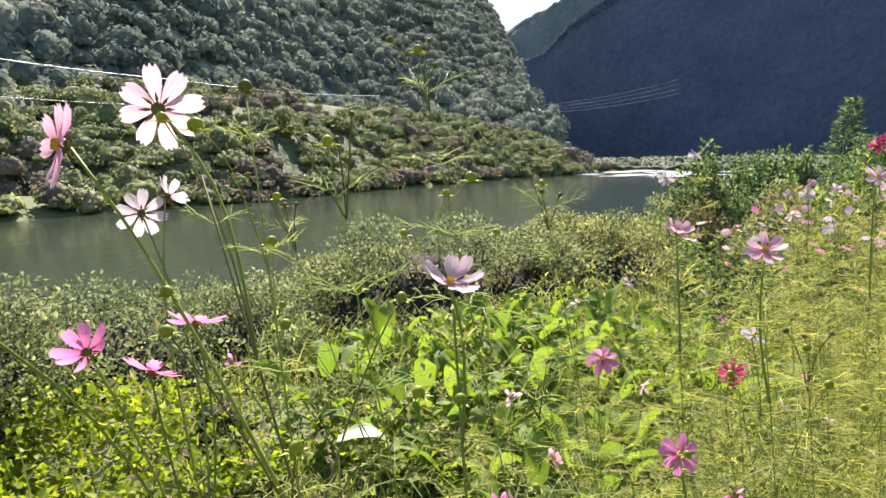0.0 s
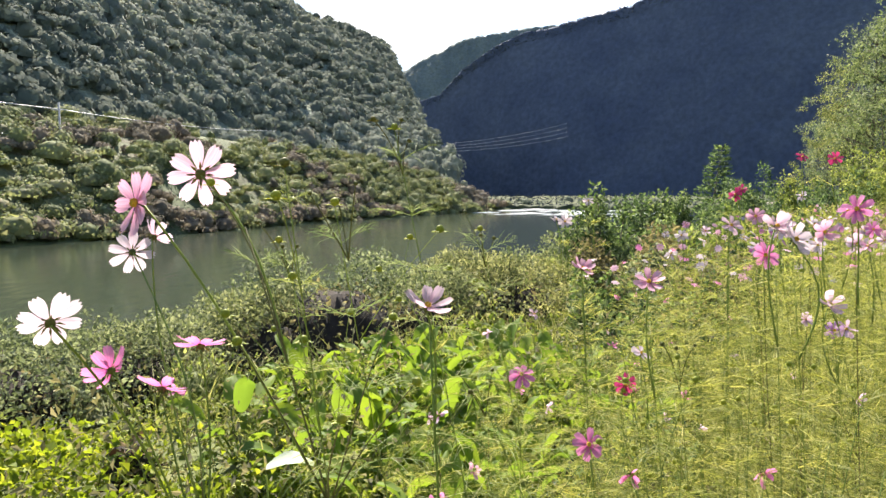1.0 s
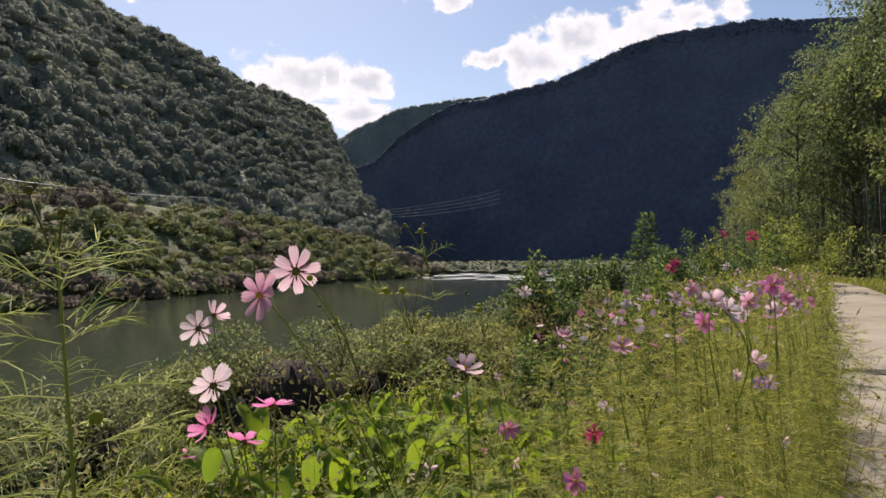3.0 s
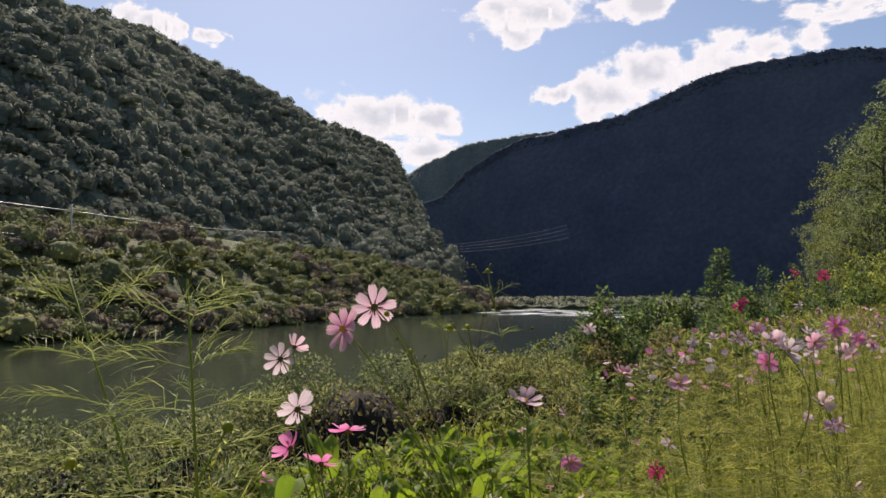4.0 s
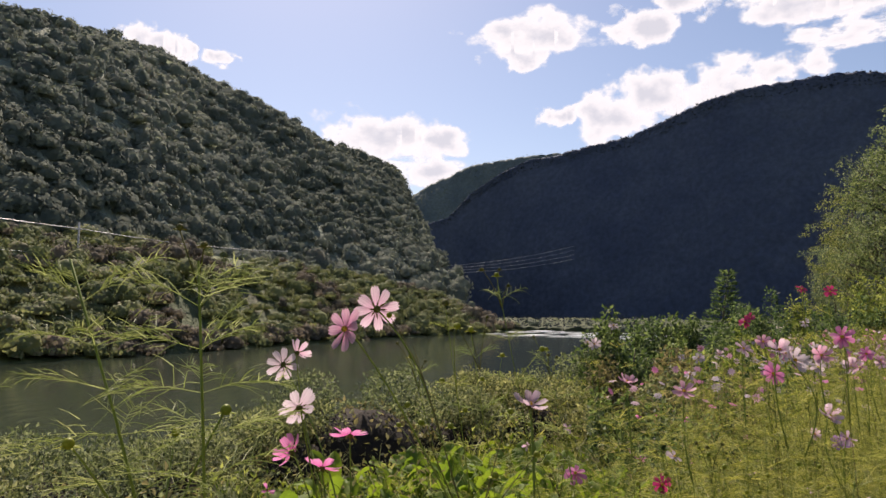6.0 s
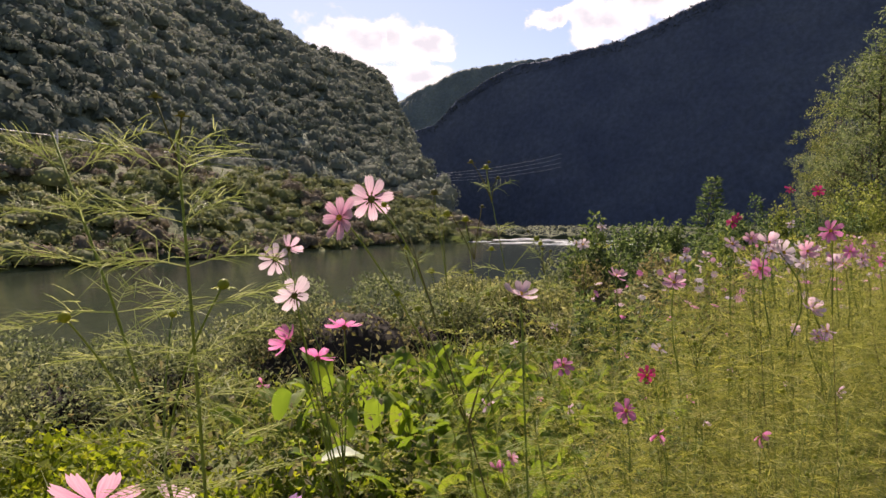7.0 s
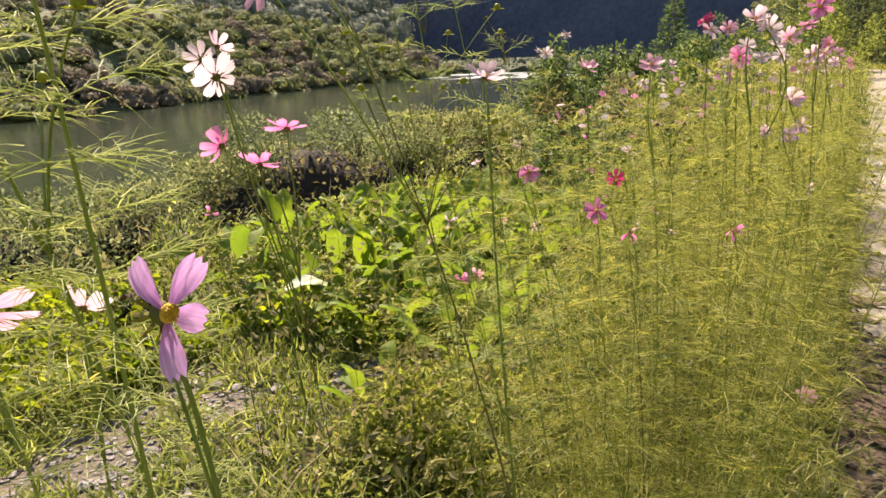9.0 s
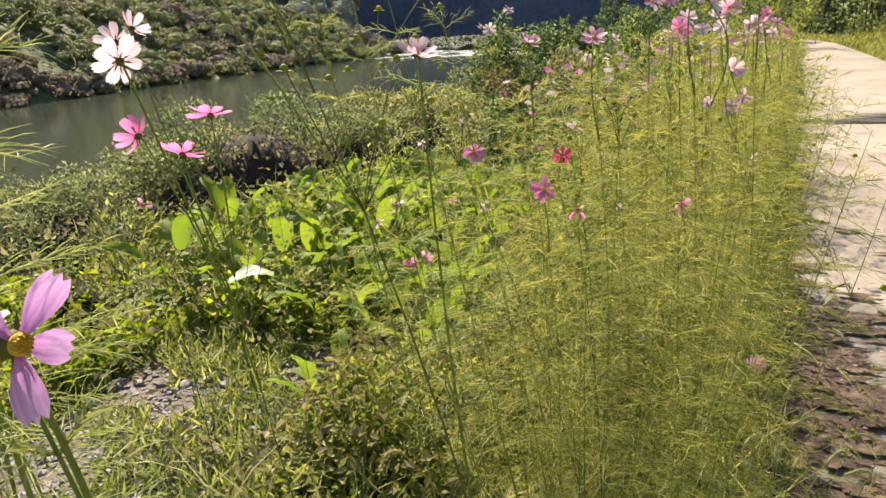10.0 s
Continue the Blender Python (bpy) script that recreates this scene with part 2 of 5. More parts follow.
def water_mat():
    m, nt, b = mat("river_water")
    b.inputs["Base Color"].default_value = (0.030, 0.040, 0.028, 1)
    b.inputs["Roughness"].default_value = 0.10
    b.inputs["IOR"].default_value = 1.33
    tc = nt.nodes.new("ShaderNodeTexCoord")
    mp = nt.nodes.new("ShaderNodeMapping")
    mp.inputs["Rotation"].default_value = (0, 0, radians(-38))
    mp.inputs["Scale"].default_value = (1.0, 0.35, 1.0)
    nt.links.new(tc.outputs["Object"], mp.inputs[0])
    n = nt.nodes.new("ShaderNodeTexNoise")
    n.inputs["Scale"].default_value, n.inputs["Detail"].default_value = 1.4, 5
    nt.links.new(mp.outputs[0], n.inputs["Vector"])
    bump(nt, b, n.outputs["Fac"], 0.35, 0.12)
    return m


def foam_mat():
    m, nt, b = mat("rapids_foam")
    n = noise_out(nt, 0.8, 6)
    nt.links.new(ramp(nt, n, ((0.35, (0.35, 0.38, 0.38)), (0.6, (0.8, 0.82, 0.82)))), b.inputs["Base Color"])
    b.inputs["Roughness"].default_value = 0.5
    bump(nt, b, n, 0.6, 0.2)
    return m


# pale grey-green, with the mountainside's haze put into the leaf colour
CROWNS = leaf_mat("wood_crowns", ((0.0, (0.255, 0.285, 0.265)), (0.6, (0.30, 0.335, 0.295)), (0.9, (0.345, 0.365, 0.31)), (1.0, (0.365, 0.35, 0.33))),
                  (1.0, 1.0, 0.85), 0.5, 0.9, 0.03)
BANK_CROWNS = leaf_mat("scrub_crowns", ((0.0, (0.21, 0.245, 0.14)), (0.45, (0.30, 0.33, 0.18)), (0.8, (0.37, 0.385, 0.22)), (1.0, (0.38, 0.345, 0.26))),
                       (1.0, 1.0, 0.7), 0.45, 0.8, 0.3)
ROAD, WATER, FOAM = road_mat(), water_mat(), foam_mat()

# ---------------------------------------------------------------- mesh helpers


class Geo:
    """Collects vertices and faces of one mesh."""

    def __init__(self):
        self.v, self.f, self.n = [], [], 0
        self.nv = []

    def add(self, verts, faces):
        verts = np.asarray(verts, float).reshape(-1, 3)
        self.v.append(verts)
        self.f += [tuple(i + self.n for i in f) for f in faces]
        self.n += len(verts)

    def leaves(self, pos, along, out, length, width, fold=0.15):
        """Diamond blades: from pos along a way, out is the blade's normal."""
        k = len(pos)
        if k == 0:
            return
        along = along / (np.linalg.norm(along, axis=1, keepdims=True) + 1e-9)
        side = np.cross(along, out)
        side /= np.linalg.norm(side, axis=1, keepdims=True) + 1e-9
        nrm = np.cross(side, along)
        L, W = np.reshape(length, (-1, 1)) * np.ones((k, 1)), np.reshape(width, (-1, 1)) * np.ones((k, 1))
        mid = pos + along * L * 0.45
        q = np.stack([pos, mid + side * W / 2 + nrm * W * fold, pos + along * L - nrm * L * fold, mid - side * W / 2 + nrm * W * fold], 1)
        self.v.append(q.reshape(-1, 3))
        base = self.n + 4 * np.arange(k)
        self.f += [(b, b + 1, b + 2, b + 3) for b in base.tolist()]
        self.n += 4 * k

    def tube(self, pts, r0, r1, sides=5):
        pts = np.asarray(pts, float)
        k = len(pts)
        d = np.gradient(pts, axis=0)
        d /= np.linalg.norm(d, axis=1, keepdims=True) + 1e-9
        ref = np.array([0.31, 0.95, 0.1]) if abs(d[0][2]) > 0.6 else np.array([0.0, 0.1, 1.0])
        a = np.cross(d, ref)
        a /= np.linalg.norm(a, axis=1, keepdims=True) + 1e-9
        b = np.cross(d, a)
        r = np.linspace(r0, r1, k)[:, None]
        ring = [pts + r * (a * math.cos(t) + b * math.sin(t)) for t in np.arange(sides) * 2 * math.pi / sides]
        v = np.stack(ring, 1).reshape(-1, 3)
        f = [(i * sides + j, i * sides + (j + 1) % sides, (i + 1) * sides + (j + 1) % sides, (i + 1) * sides + j)
             for i in range(k - 1) for j in range(sides)]
        f += [tuple(range(sides - 1, -1, -1)), tuple((k - 1) * sides + j for j in range(sides))]
        self.add(v, f)

    def blob(self, centre, radii, rng, rings=4, segs=7, rough=0.2):
        v = [(0, 0, 1)]
        for i in range(1, rings):
            t = math.pi * i / rings
            v += [(math.sin(t) * math.cos(p), math.sin(t) * math.sin(p), math.cos(t)) for p in np.arange(segs) * 2 * math.pi / segs]
        v.append((0, 0, -1))
        v = np.array(v) * (1 + rng.uniform(-rough, rough, (len(v), 1))) * np.array(radii) + np.array(centre)
        f = [(0, 1 + j, 1 + (j + 1) % segs) for j in range(segs)]
        for i in range(rings - 2):
            a = 1 + i * segs
            f += [(a + j, a + segs + j, a + segs + (j + 1) % segs, a + (j + 1) % segs) for j in range(segs)]
        a = 1 + (rings - 2) * segs
        f += [(a + j, len(v) - 1, a + (j + 1) % segs) for j in range(segs)]
        self.add(v, f)

    def mesh(self, name, material, smooth=True):
        me = bpy.data.meshes.new(name)
        if self.v:
            me.from_pydata(np.concatenate(self.v).tolist(), [], self.f)
        me.materials.append(material)
        if smooth:
            me.shade_smooth()
        if self.nv:
            me.normals_split_custom_set_from_vertices(np.concatenate(self.nv).tolist())
        return me


def thing(name, geo, material, label="", category="", group="", kind="", smooth=True):
    return tagged(new(name, geo.mesh(name, material, smooth)), label, category, group, kind)


def part(name, geo, material, parent, label="", smooth=True):
    ob = new(name, geo.mesh(name, material, smooth) if isinstance(geo, Geo) else geo)
    ob.parent = parent
    return tagged(ob, label)


def unit(rng, k):
    v = rng.normal(size=(k, 3))
    return v / np.linalg.norm(v, axis=1, keepdims=True)


def crown(geo, rng, centre, radii, k, size, spread=0.5, droop=0.2):
    """Leaves in a shell round a centre, turned outwards."""
    d = unit(rng, k)
    r = rng.uniform(0.55, 1.05, (k, 1))
    pos = np.array(centre) + d * r * np.array(radii)
    along = d + unit(rng, k) * spread * 2 - np.array([0, 0, droop])
    s = rng.uniform(0.6, 1.3, k) * size
    geo.leaves(pos, along, unit(rng, k) + d * 0.6, s, s * 0.6)


RINGS, SEGS = 4, 7
DOME = np.array([(0.0, 0.0, 1.0)] + [(math.sin(a) * math.cos(p + 0.35 * i), math.sin(a) * math.sin(p + 0.35 * i), math.cos(a))
                                     for i, a in enumerate(np.linspace(0.36, 2.05, RINGS)) for p in np.arange(SEGS) * 2 * math.pi / SEGS])
DOME_FACES = [(0, 1 + k, 1 + (k + 1) % SEGS) for k in range(SEGS)] + \
    [(1 + i * SEGS + k, 1 + (i + 1) * SEGS + k, 1 + (i + 1) * SEGS + (k + 1) % SEGS, 1 + i * SEGS + (k + 1) % SEGS) for i in range(RINGS - 1) for k in range(SEGS)]


def puff(geo, rng, centre, radii, k, size, front=None, sprigs=0, sprig=0.15, thin=0.02, lie=None):
    """A tree crown seen from afar: a lobed heart under a coat of small tufts, shaded as one soft round."""
    c, radii = np.array(centre), np.array(radii) * rng.uniform(0.65, 1.35, 3)
    lobes = unit(rng, 8)
    lobes[:, 2] = np.abs(lobes[:, 2]) - 0.2

    def lift(d):
        return 0.68 + 0.40 * np.max(np.clip(d @ lobes.T, 0, 1) ** 5, axis=1, keepdims=True)

    geo.add(c + DOME * lift(DOME) * radii * 0.78, DOME_FACES)
    geo.nv.append(DOME if lie is None else DOME * 0.55 + lie * 0.45)
    d = unit(rng, k)
    d[:, 2] = np.abs(d[:, 2]) - 0.3
    if front is not None:
        d += front * (np.abs(d @ front) - np.minimum(d @ front, 0) * 0.6 - np.maximum(d @ front, 0))[:, None]
    d /= np.linalg.norm(d, axis=1, keepdims=True) + 1e-9
    pos = c + d * lift(d) * radii * (rng.uniform(0.72, 1.05, (k, 1)) if lie is None else rng.uniform(0.74, 1.0, (k, 1)))
    s = rng.uniform(0.55, 1.4, (k, 1)) * size
    a = np.cross(d, unit(rng, k))
    a /= np.linalg.norm(a, axis=1, keepdims=True) + 1e-9
    b = np.cross(d, a)
    tri = np.stack([pos - a * s * 0.5 - b * s * 0.3, pos + a * s * 0.5 - b * s * 0.3, pos + b * s * 0.6 + d * s * (0.3 if lie is None else 0.25)], 1)
    geo.add(tri.reshape(-1, 3), [(3 * n, 3 * n + 1, 3 * n + 2) for n in range(k)])
    soft = d + unit(rng, k) * 0.14 if lie is None else d * 0.55 + lie * 0.45 + unit(rng, k) * 0.1
    geo.nv.append(np.repeat(soft / np.linalg.norm(soft, axis=1, keepdims=True), 3, axis=0))
    if sprigs:
        # upright leafy shoots that break the outline
        d = unit(rng, sprigs)
        d[:, 2] = np.abs(d[:, 2])
        pos = c + d * lift(d) * radii * rng.uniform(0.75, 1.0, (sprigs, 1))
        geo.leaves(pos, d * 0.5 + unit(rng, sprigs) * 0.45 + np.array([0, 0, 0.8]), unit(rng, sprigs) + d, rng.uniform(0.5, 1.3, sprigs) * sprig, thin)
        geo.nv.append(np.repeat(d, 4, axis=0))


def waves(x, y, seed, scale):
    """Smooth rolling noise in about -1 to 1."""
    g = np.random.default_rng(seed)
    out = 0
    for i in range(7):
        a, w, p = g.uniform(0, 6.28), g.uniform(0.6, 2.2) / scale, g.uniform(0, 6.28)
        out = out + np.sin((x * math.cos(a) + y * math.sin(a)) * w * 6.28 / 2 + p)
    return out / 4.0


# ---------------------------------------------------------------- the lie of the land
# l runs along the road, s to its left, towards the river
P0, U, N = np.array([0.2, 0.5]), np.array([0.613, 0.790]), np.array([-0.790, 0.613])
WATER_Z = -3.0


def ls(x, y):
    return (x - P0[0]) * U[0] + (y - P0[1]) * U[1], (x - P0[0]) * N[0] + (y - P0[1]) * N[1]


def xy(l, s):
    return P0[0] + l * U[0] + s * N[0], P0[1] + l * U[1] + s * N[1]


def lane_bend(l):
    """How far the lane swings to the river side beyond its straight."""
    return np.minimum(0.0075 * np.maximum(0.0, l - 18) ** 2, 14.0)


def far_bank(l):
    return np.clip(58 + 0.20 * l, 40, 90)


def height(x, y):
    """The ground's height."""
    l, s = ls(x, y)
    near = np.interp(s, [-400, -60, -12, -9.0, -6.0, -4.0, -2.45, -2.2, 0.13, 0.36, 3.0, 6.0, 9.0, 14, 20, 22.5, 30],
                     [30, 25, 2.8, 1.7, 0.75, 0.25, 0.03, -0.03, -0.03, 0.03, 0.0, -0.5, -1.25, -2.1, -2.85, -3.5, -4.6])
    fb = far_bank(l)
    far = np.interp(s - fb, [-8, -1, 1.5, 8, 25, 60, 400], [-4.5, -3.5, -2.3, -1.8, -0.8, 0.0, 4])
    z = np.maximum(near, far)
    rough = np.interp(np.abs(s - 0.5), [0, 2, 8, 30], [0.0, 0.05, 0.16, 0.3])
    rough = np.where((s < 0.3) & (s > -3.3), 0.0, rough)
    z = z + rough * waves(x, y, 3, 3.0) * np.where(s > 20, 0.8, 1)
    end = np.interp(l, [168, 190], [0, 1])
    z = np.where(s > 4, z * (1 - end) - 2.3 * end, z)
    return z


def ground():
    rings = np.concatenate([[0.0], np.geomspace(0.25, 3200, 190)])
    segs = 220
    a = np.arange(segs) * 2 * math.pi / segs
    x = 0.3 + rings[1:, None] * np.sin(a)
    y = 0.8 + rings[1:, None] * np.cos(a)
    z = height(x, y)
    v = np.concatenate([[[0.3, 0.8, float(height(np.array(0.3), np.array(0.8)))]], np.stack([x, y, z], -1).reshape(-1, 3)])
    f = [(0, 1 + (j + 1) % segs, 1 + j) for j in range(segs)]
    for i in range(len(rings) - 2):
        b = 1 + i * segs
        f += [(b + j, b + (j + 1) % segs, b + segs + (j + 1) % segs, b + segs + j) for j in range(segs)]
    g = Geo()
    g.add(v, f)
    thing("ground", g, SOIL, "weedy brown and green earth sloping to the river", "ground", kind="structure")


def road():
    g = Geo()
    lv = np.concatenate([np.arange(-14, 30, 0.5), np.arange(30, 90, 2.0)])
    sv = np.array([-2.2, -2.1, -1.65, -1.1, -0.6, 0.02, 0.13])
    bend = lane_bend(lv)
    v = []
    for s in sv:
        edge = 0.05 * waves(lv, lv * 0 + s, 5, 1.0) * (s > 0.1 or s < -2.15)
        x, y = xy(lv, s + edge + bend)
        crownz = 0.012 + 0.02 * (1 - ((s + 1.03) / 1.17) ** 2)
        z = np.full_like(x, crownz) + np.where((s > 0.1) | (s < -2.15), -0.05, 0)
        v.append(np.stack([x, y, z + 0.25 * (bend > 0) * np.minimum(bend, 1)], -1))
    v = np.concatenate(v)
    k = len(lv)
    g.add(v, [(i * k + j, i * k + j + 1, (i + 1) * k + j + 1, (i + 1) * k + j) for i in range(len(sv) - 1) for j in range(k - 1)])
    thing("road", g, ROAD, "pale worn concrete country lane with dirt", "road", kind="structure")


def road_edge():
    """Dark soil over the lane's edge, ragged; its tone includes the bed's shadow."""
    g = Geo()
    lv = np.arange(-13, 26, 0.035)
    rag = 0.05 * waves(lv, lv * 0.3, 15, 0.5) + 0.02 * waves(lv, lv * 0.7, 16, 0.2)
    rows = []
    for s, z in ((0.42, 0.045), (0.26, 0.042), (0.14, 0.038), (0.06, 0.037), (-0.03, 0.010)):
        x, y = xy(lv, s + rag * (s < 0.2))
        rows.append(np.stack([x, y, np.full_like(x, z) + 0.006 * waves(lv * 2, lv * 0 + s * 9, 17, 0.3)], -1))
    k = len(lv)
    g.add(np.concatenate(rows), [(i * k + j, (i + 1) * k + j, (i + 1) * k + j + 1, i * k + j + 1) for i in range(4) for j in range(k - 1)])
    thing("road_edge", g, EDGE, "dark soil along the edge of the lane, with the bed's shade in its colour", "soil", kind="structure")


def soil_and_shade():
    """Brown soil washed off the bed in ragged tongues, coloured darker for the shadow there."""
    rng = np.random.default_rng(19)
    g = Geo()
    for i in range(150):
        l, s = 1.9 + abs(rng.normal()) * 1.2, 0.04 - abs(rng.normal()) * 0.2
        w, k = rng.uniform(0.015, 0.075), 14
        a = np.arange(k) * 2 * math.pi / k
        rad = w * (1 + 0.35 * np.sin(3 * a + rng.uniform(0, 6)) + 0.25 * np.sin(5 * a + rng.uniform(0, 6)))
        x, y = xy(l + rad * 0.7 * np.cos(a), s + rad * 1.6 * np.sin(a))
        lift = 0.012 + 0.02 * (1 - ((s + 1.03) / 1.17) ** 2) + 0.003 + 0.00012 * i
        cx, cy = xy(l, s)
        g.add([(cx, cy, lift + 0.003)] + [(p, q, lift) for p, q in zip(x, y)], [(0, 1 + j, 1 + (j + 1) % k) for j in range(k)])
    thing("soil_and_shade", g, WASH, "reddish brown soil washed over the lane edge, darkened for shade", "soil", kind="structure")


def shadow_band():
    """Near-black strips laid across the lane in place of a streaky cast shadow."""
    rng = np.random.default_rng(7)
    g = Geo()
    for i in range(26):
        l = 10.35 + rng.normal() * 0.22
        s0, s1 = 0.1 - rng.uniform(0.0, 0.9), -rng.uniform(1.2, 2.15)
        sv = np.linspace(s0, s1, 12)
        w = rng.uniform(0.025, 0.065)
        mid = l + 0.03 * np.cumsum(rng.normal(size=12)) * 0.5
        z = 0.012 + 0.02 * (1 - ((sv + 1.03) / 1.17) ** 2) + 0.004 + 0.0006 * i
        v = [(*xy(a - w * k, s), q) for a, s, q, k in zip(mid, sv, z, np.sin(np.linspace(0.1, 3.0, 12)))]
        v += [(*xy(a + w * k, s), q) for a, s, q, k in zip(mid, sv, z, np.sin(np.linspace(0.1, 3.0, 12)))]
        g.add(v, [(j, j + 1, 13 + j, 12 + j) for j in range(11)])
    thing("lane_shadow", g, SHADOW, "dark ragged shadow band painted across the lane", "joint", kind="structure")


def river():
    g = Geo()
    k = 24
    lv, sv = np.linspace(-600, 200, k), np.linspace(14, 150, k)
    v = [(*xy(l, s), WATER_Z) for s in sv for l in lv]
    g.add(v, [(i * k + j, i * k + j + 1, (i + 1) * k + j + 1, (i + 1) * k + j) for i in range(k - 1) for j in range(k - 1)])
    thing("water", g, WATER, "calm dark green river water with small ripples", "water", kind="structure")
    g = Geo()
    rng = np.random.default_rng(8)
    for i in range(46):
        l, s = rng.uniform(122, 165), rng.uniform(40, 84)
        x, y = xy(l, s)
        g.blob((x, y, WATER_Z + 0.02), (rng.uniform(2, 5), rng.uniform(0.5, 1.1), rng.uniform(0.05, 0.12)), rng, 4, 8)
    thing("rapids", g, FOAM, "white broken water of a shallow rapid", "rapids", kind="stuff")


def aim(az, el, d):
    a, e = radians(az), radians(el)
    return np.array([0.15 + d * math.sin(a), 0.5 + d * math.cos(a), 1.5 + d * math.tan(e)])


def canopy(name, label, crest, base, skin, wood, seed, cols, rows, crown_r, cards, card, hump, gully=0.05, single=0, puffy=0.75, odd=None, patch=24, squat=1.0, fringe=False, sink=0.35, soft=False):
    """A wooded slope from base rows (az, z, d) up to crest rows (az, el, d): a closed roof of rounded crowns, with leaves on it."""
    rng = np.random.default_rng(seed)
    cr, ba = np.array(crest, float), np.array(base, float)
    ci, bi, ti = np.linspace(0, 1, len(cr)), np.linspace(0, 1, len(ba)), np.linspace(0, 1, cols)
    C = np.array([aim(*[np.interp(t, ci, cr[:, n]) for n in range(3)]) for t in ti])
    B = np.array([aim(np.interp(t, bi, ba[:, 0]), 0, np.interp(t, bi, ba[:, 2])) for t in ti])
    B[:, 2] = np.interp(ti, bi, ba[:, 1])
    T = np.linspace(0, 1, rows)[:, None, None]
    S = B[None] * (1 - T) + C[None] * T
    bulge = np.sin(math.pi * T[:, :, 0])
    rise = C[None, :, 2] - B[None, :, 2]
    S[:, :, 2] += bulge * hump * rise
    S[:, :, 2] += bulge * rise * (gully * waves(S[:, :, 0], S[:, :, 1], seed, 55) + gully * 0.12 * waves(S[:, :, 0], S[:, :, 1], seed + 1, 30))
    away = C - np.array([0.15, 0.5, 0])
    away[:, 2] = 0
    away /= np.linalg.norm(away, axis=1, keepdims=True)
    # crowns
    flat = S.reshape(-1, 3)
    area = np.linalg.norm(S[1:, :-1] - S[:-1, :-1], axis=2).sum(0).mean() * np.linalg.norm(np.diff(S[rows // 2], axis=0), axis=1).sum()
    count = int(area / (crown_r * 1.17) ** 2)
    pick = flat[rng.integers(0, len(flat), count)] + rng.normal(size=(count, 3)) * crown_r * 0.3
    rad = crown_r * rng.choice([0.6, 0.8, 1.0, 1.15, 1.4], count) * rng.uniform(0.9, 1.1, count)
    tree = kdtree.KDTree(count)
    for q, p in enumerate(pick):
        tree.insert(p, q)
    tree.balance()
    dome = np.zeros(len(flat))
    for q, p in enumerate(flat if not single else ()):
        for _, idx, dist in tree.find_n(p, 3):
            r = rad[idx]
            if dist < r:
                dome[q] = max(dome[q], r * math.sqrt(1 - (dist / r) ** 2))
    dome = dome + rng.uniform(-0.12, 0.12, len(flat)) * crown_r
    out = -np.tile(away[None], (rows, 1, 1)).reshape(-1, 3) * 0.55 + np.array([0, 0, 0.85])
    W = (flat + out * dome[:, None] * puffy).reshape(rows, cols, 3)
    back = C + away * rise[0][:, None] * 1.3
    back[:, 2] = B[:, 2] - 2
    mid = C + away * rise[0][:, None] * 0.3
    mid[:, 2] = C[:, 2] - rise[0] * 0.35
    low = B.copy()
    low[:, 2] -= 6
    allrows = np.concatenate([low[None], W, mid[None], back[None]])
    g = Geo()
    k = cols
    g.add(allrows.reshape(-1, 3), [(i * k + j, i * k + j + 1, (i + 1) * k + j + 1, (i + 1) * k + j)
                                   for i in range(rows + 2) for j in range(k - 1)])
    thing(name, g, skin, label, "mountain", kind="structure")
    g = Geo()
    if single:
        # crowns one by one, each with a fringe of leaves
        valley = -away.mean(0) / np.linalg.norm(away.mean(0))
        slope = valley * 0.5 + np.array([0, 0, 0.87])
        g2 = Geo()
        strange = waves(pick[:, 0], pick[:, 1], seed + 5, patch) + rng.normal(size=count) * 0.25
        for p, r, w in zip(pick, rad, strange):
            tall = rng.uniform(0.75, 1.35) * squat
            c = p + np.array([0, 0, r * tall * sink])
            puff(g2 if w > 0.42 else g, rng, c, (r, r, r * tall), int(single * (r / crown_r) ** 1.3), card, valley, lie=slope if soft else None)
        thing(name + "_wood", g, wood, "dense mixed wood of rounded crowns", "forest", kind="stuff")
        thing(name + "_thicket", g2, odd[0], odd[1], "forest", kind="stuff")
        return
    sel = rng.integers(cols * (rows - 5) if fringe else 0, len(flat), cards)
    pos = W.reshape(-1, 3)[sel] + rng.normal(size=(cards, 3)) * crown_r * (0.1 if fringe else 0.25) - np.array([0, 0, 0.5 if fringe else 0.0])
    sz = card * rng.uniform(0.5, 1.4, cards)
    g.leaves(pos, unit(rng, cards) + out[sel] * 0.5, unit(rng, cards) + out[sel], sz, sz * 0.7)
    thing(name + "_wood", g, wood, "leaves of a dense mixed wood of rounded crowns", "forest", kind="stuff", smooth=False)


# crests as azimuth, height angle and distance, seen from the lane
LEFT_CREST = [(-62, 17.5, 220), (-50, 19.0, 215), (-38, 20.0, 215), (-31.4, 20.2, 220), (-27.8, 20.3, 226), (-23.9, 20.0, 236), (-19.8, 19.1, 248),
              (-15.3, 16.9, 262), (-12.1, 15.6, 272), (-9.3, 14.3, 282), (-6.5, 13.5, 292), (-3.6, 12.7, 304), (-1.5, 11.8, 313), (-0.8, 10.0, 318)]
LEFT_BASE = [(-64, 0, 77), (-58, 0, 78), (-49, 0, 80), (-43, 0, 83), (-37, 0, 86), (-31, 0, 89), (-26, 0, 95), (-20, 0, 104), (-15, -0.5, 112), (-10, -1, 123),
             (-6, -1.5, 133), (-2, -1.8, 142), (1.5, -2.2, 151), (5.5, -2.5, 165)]
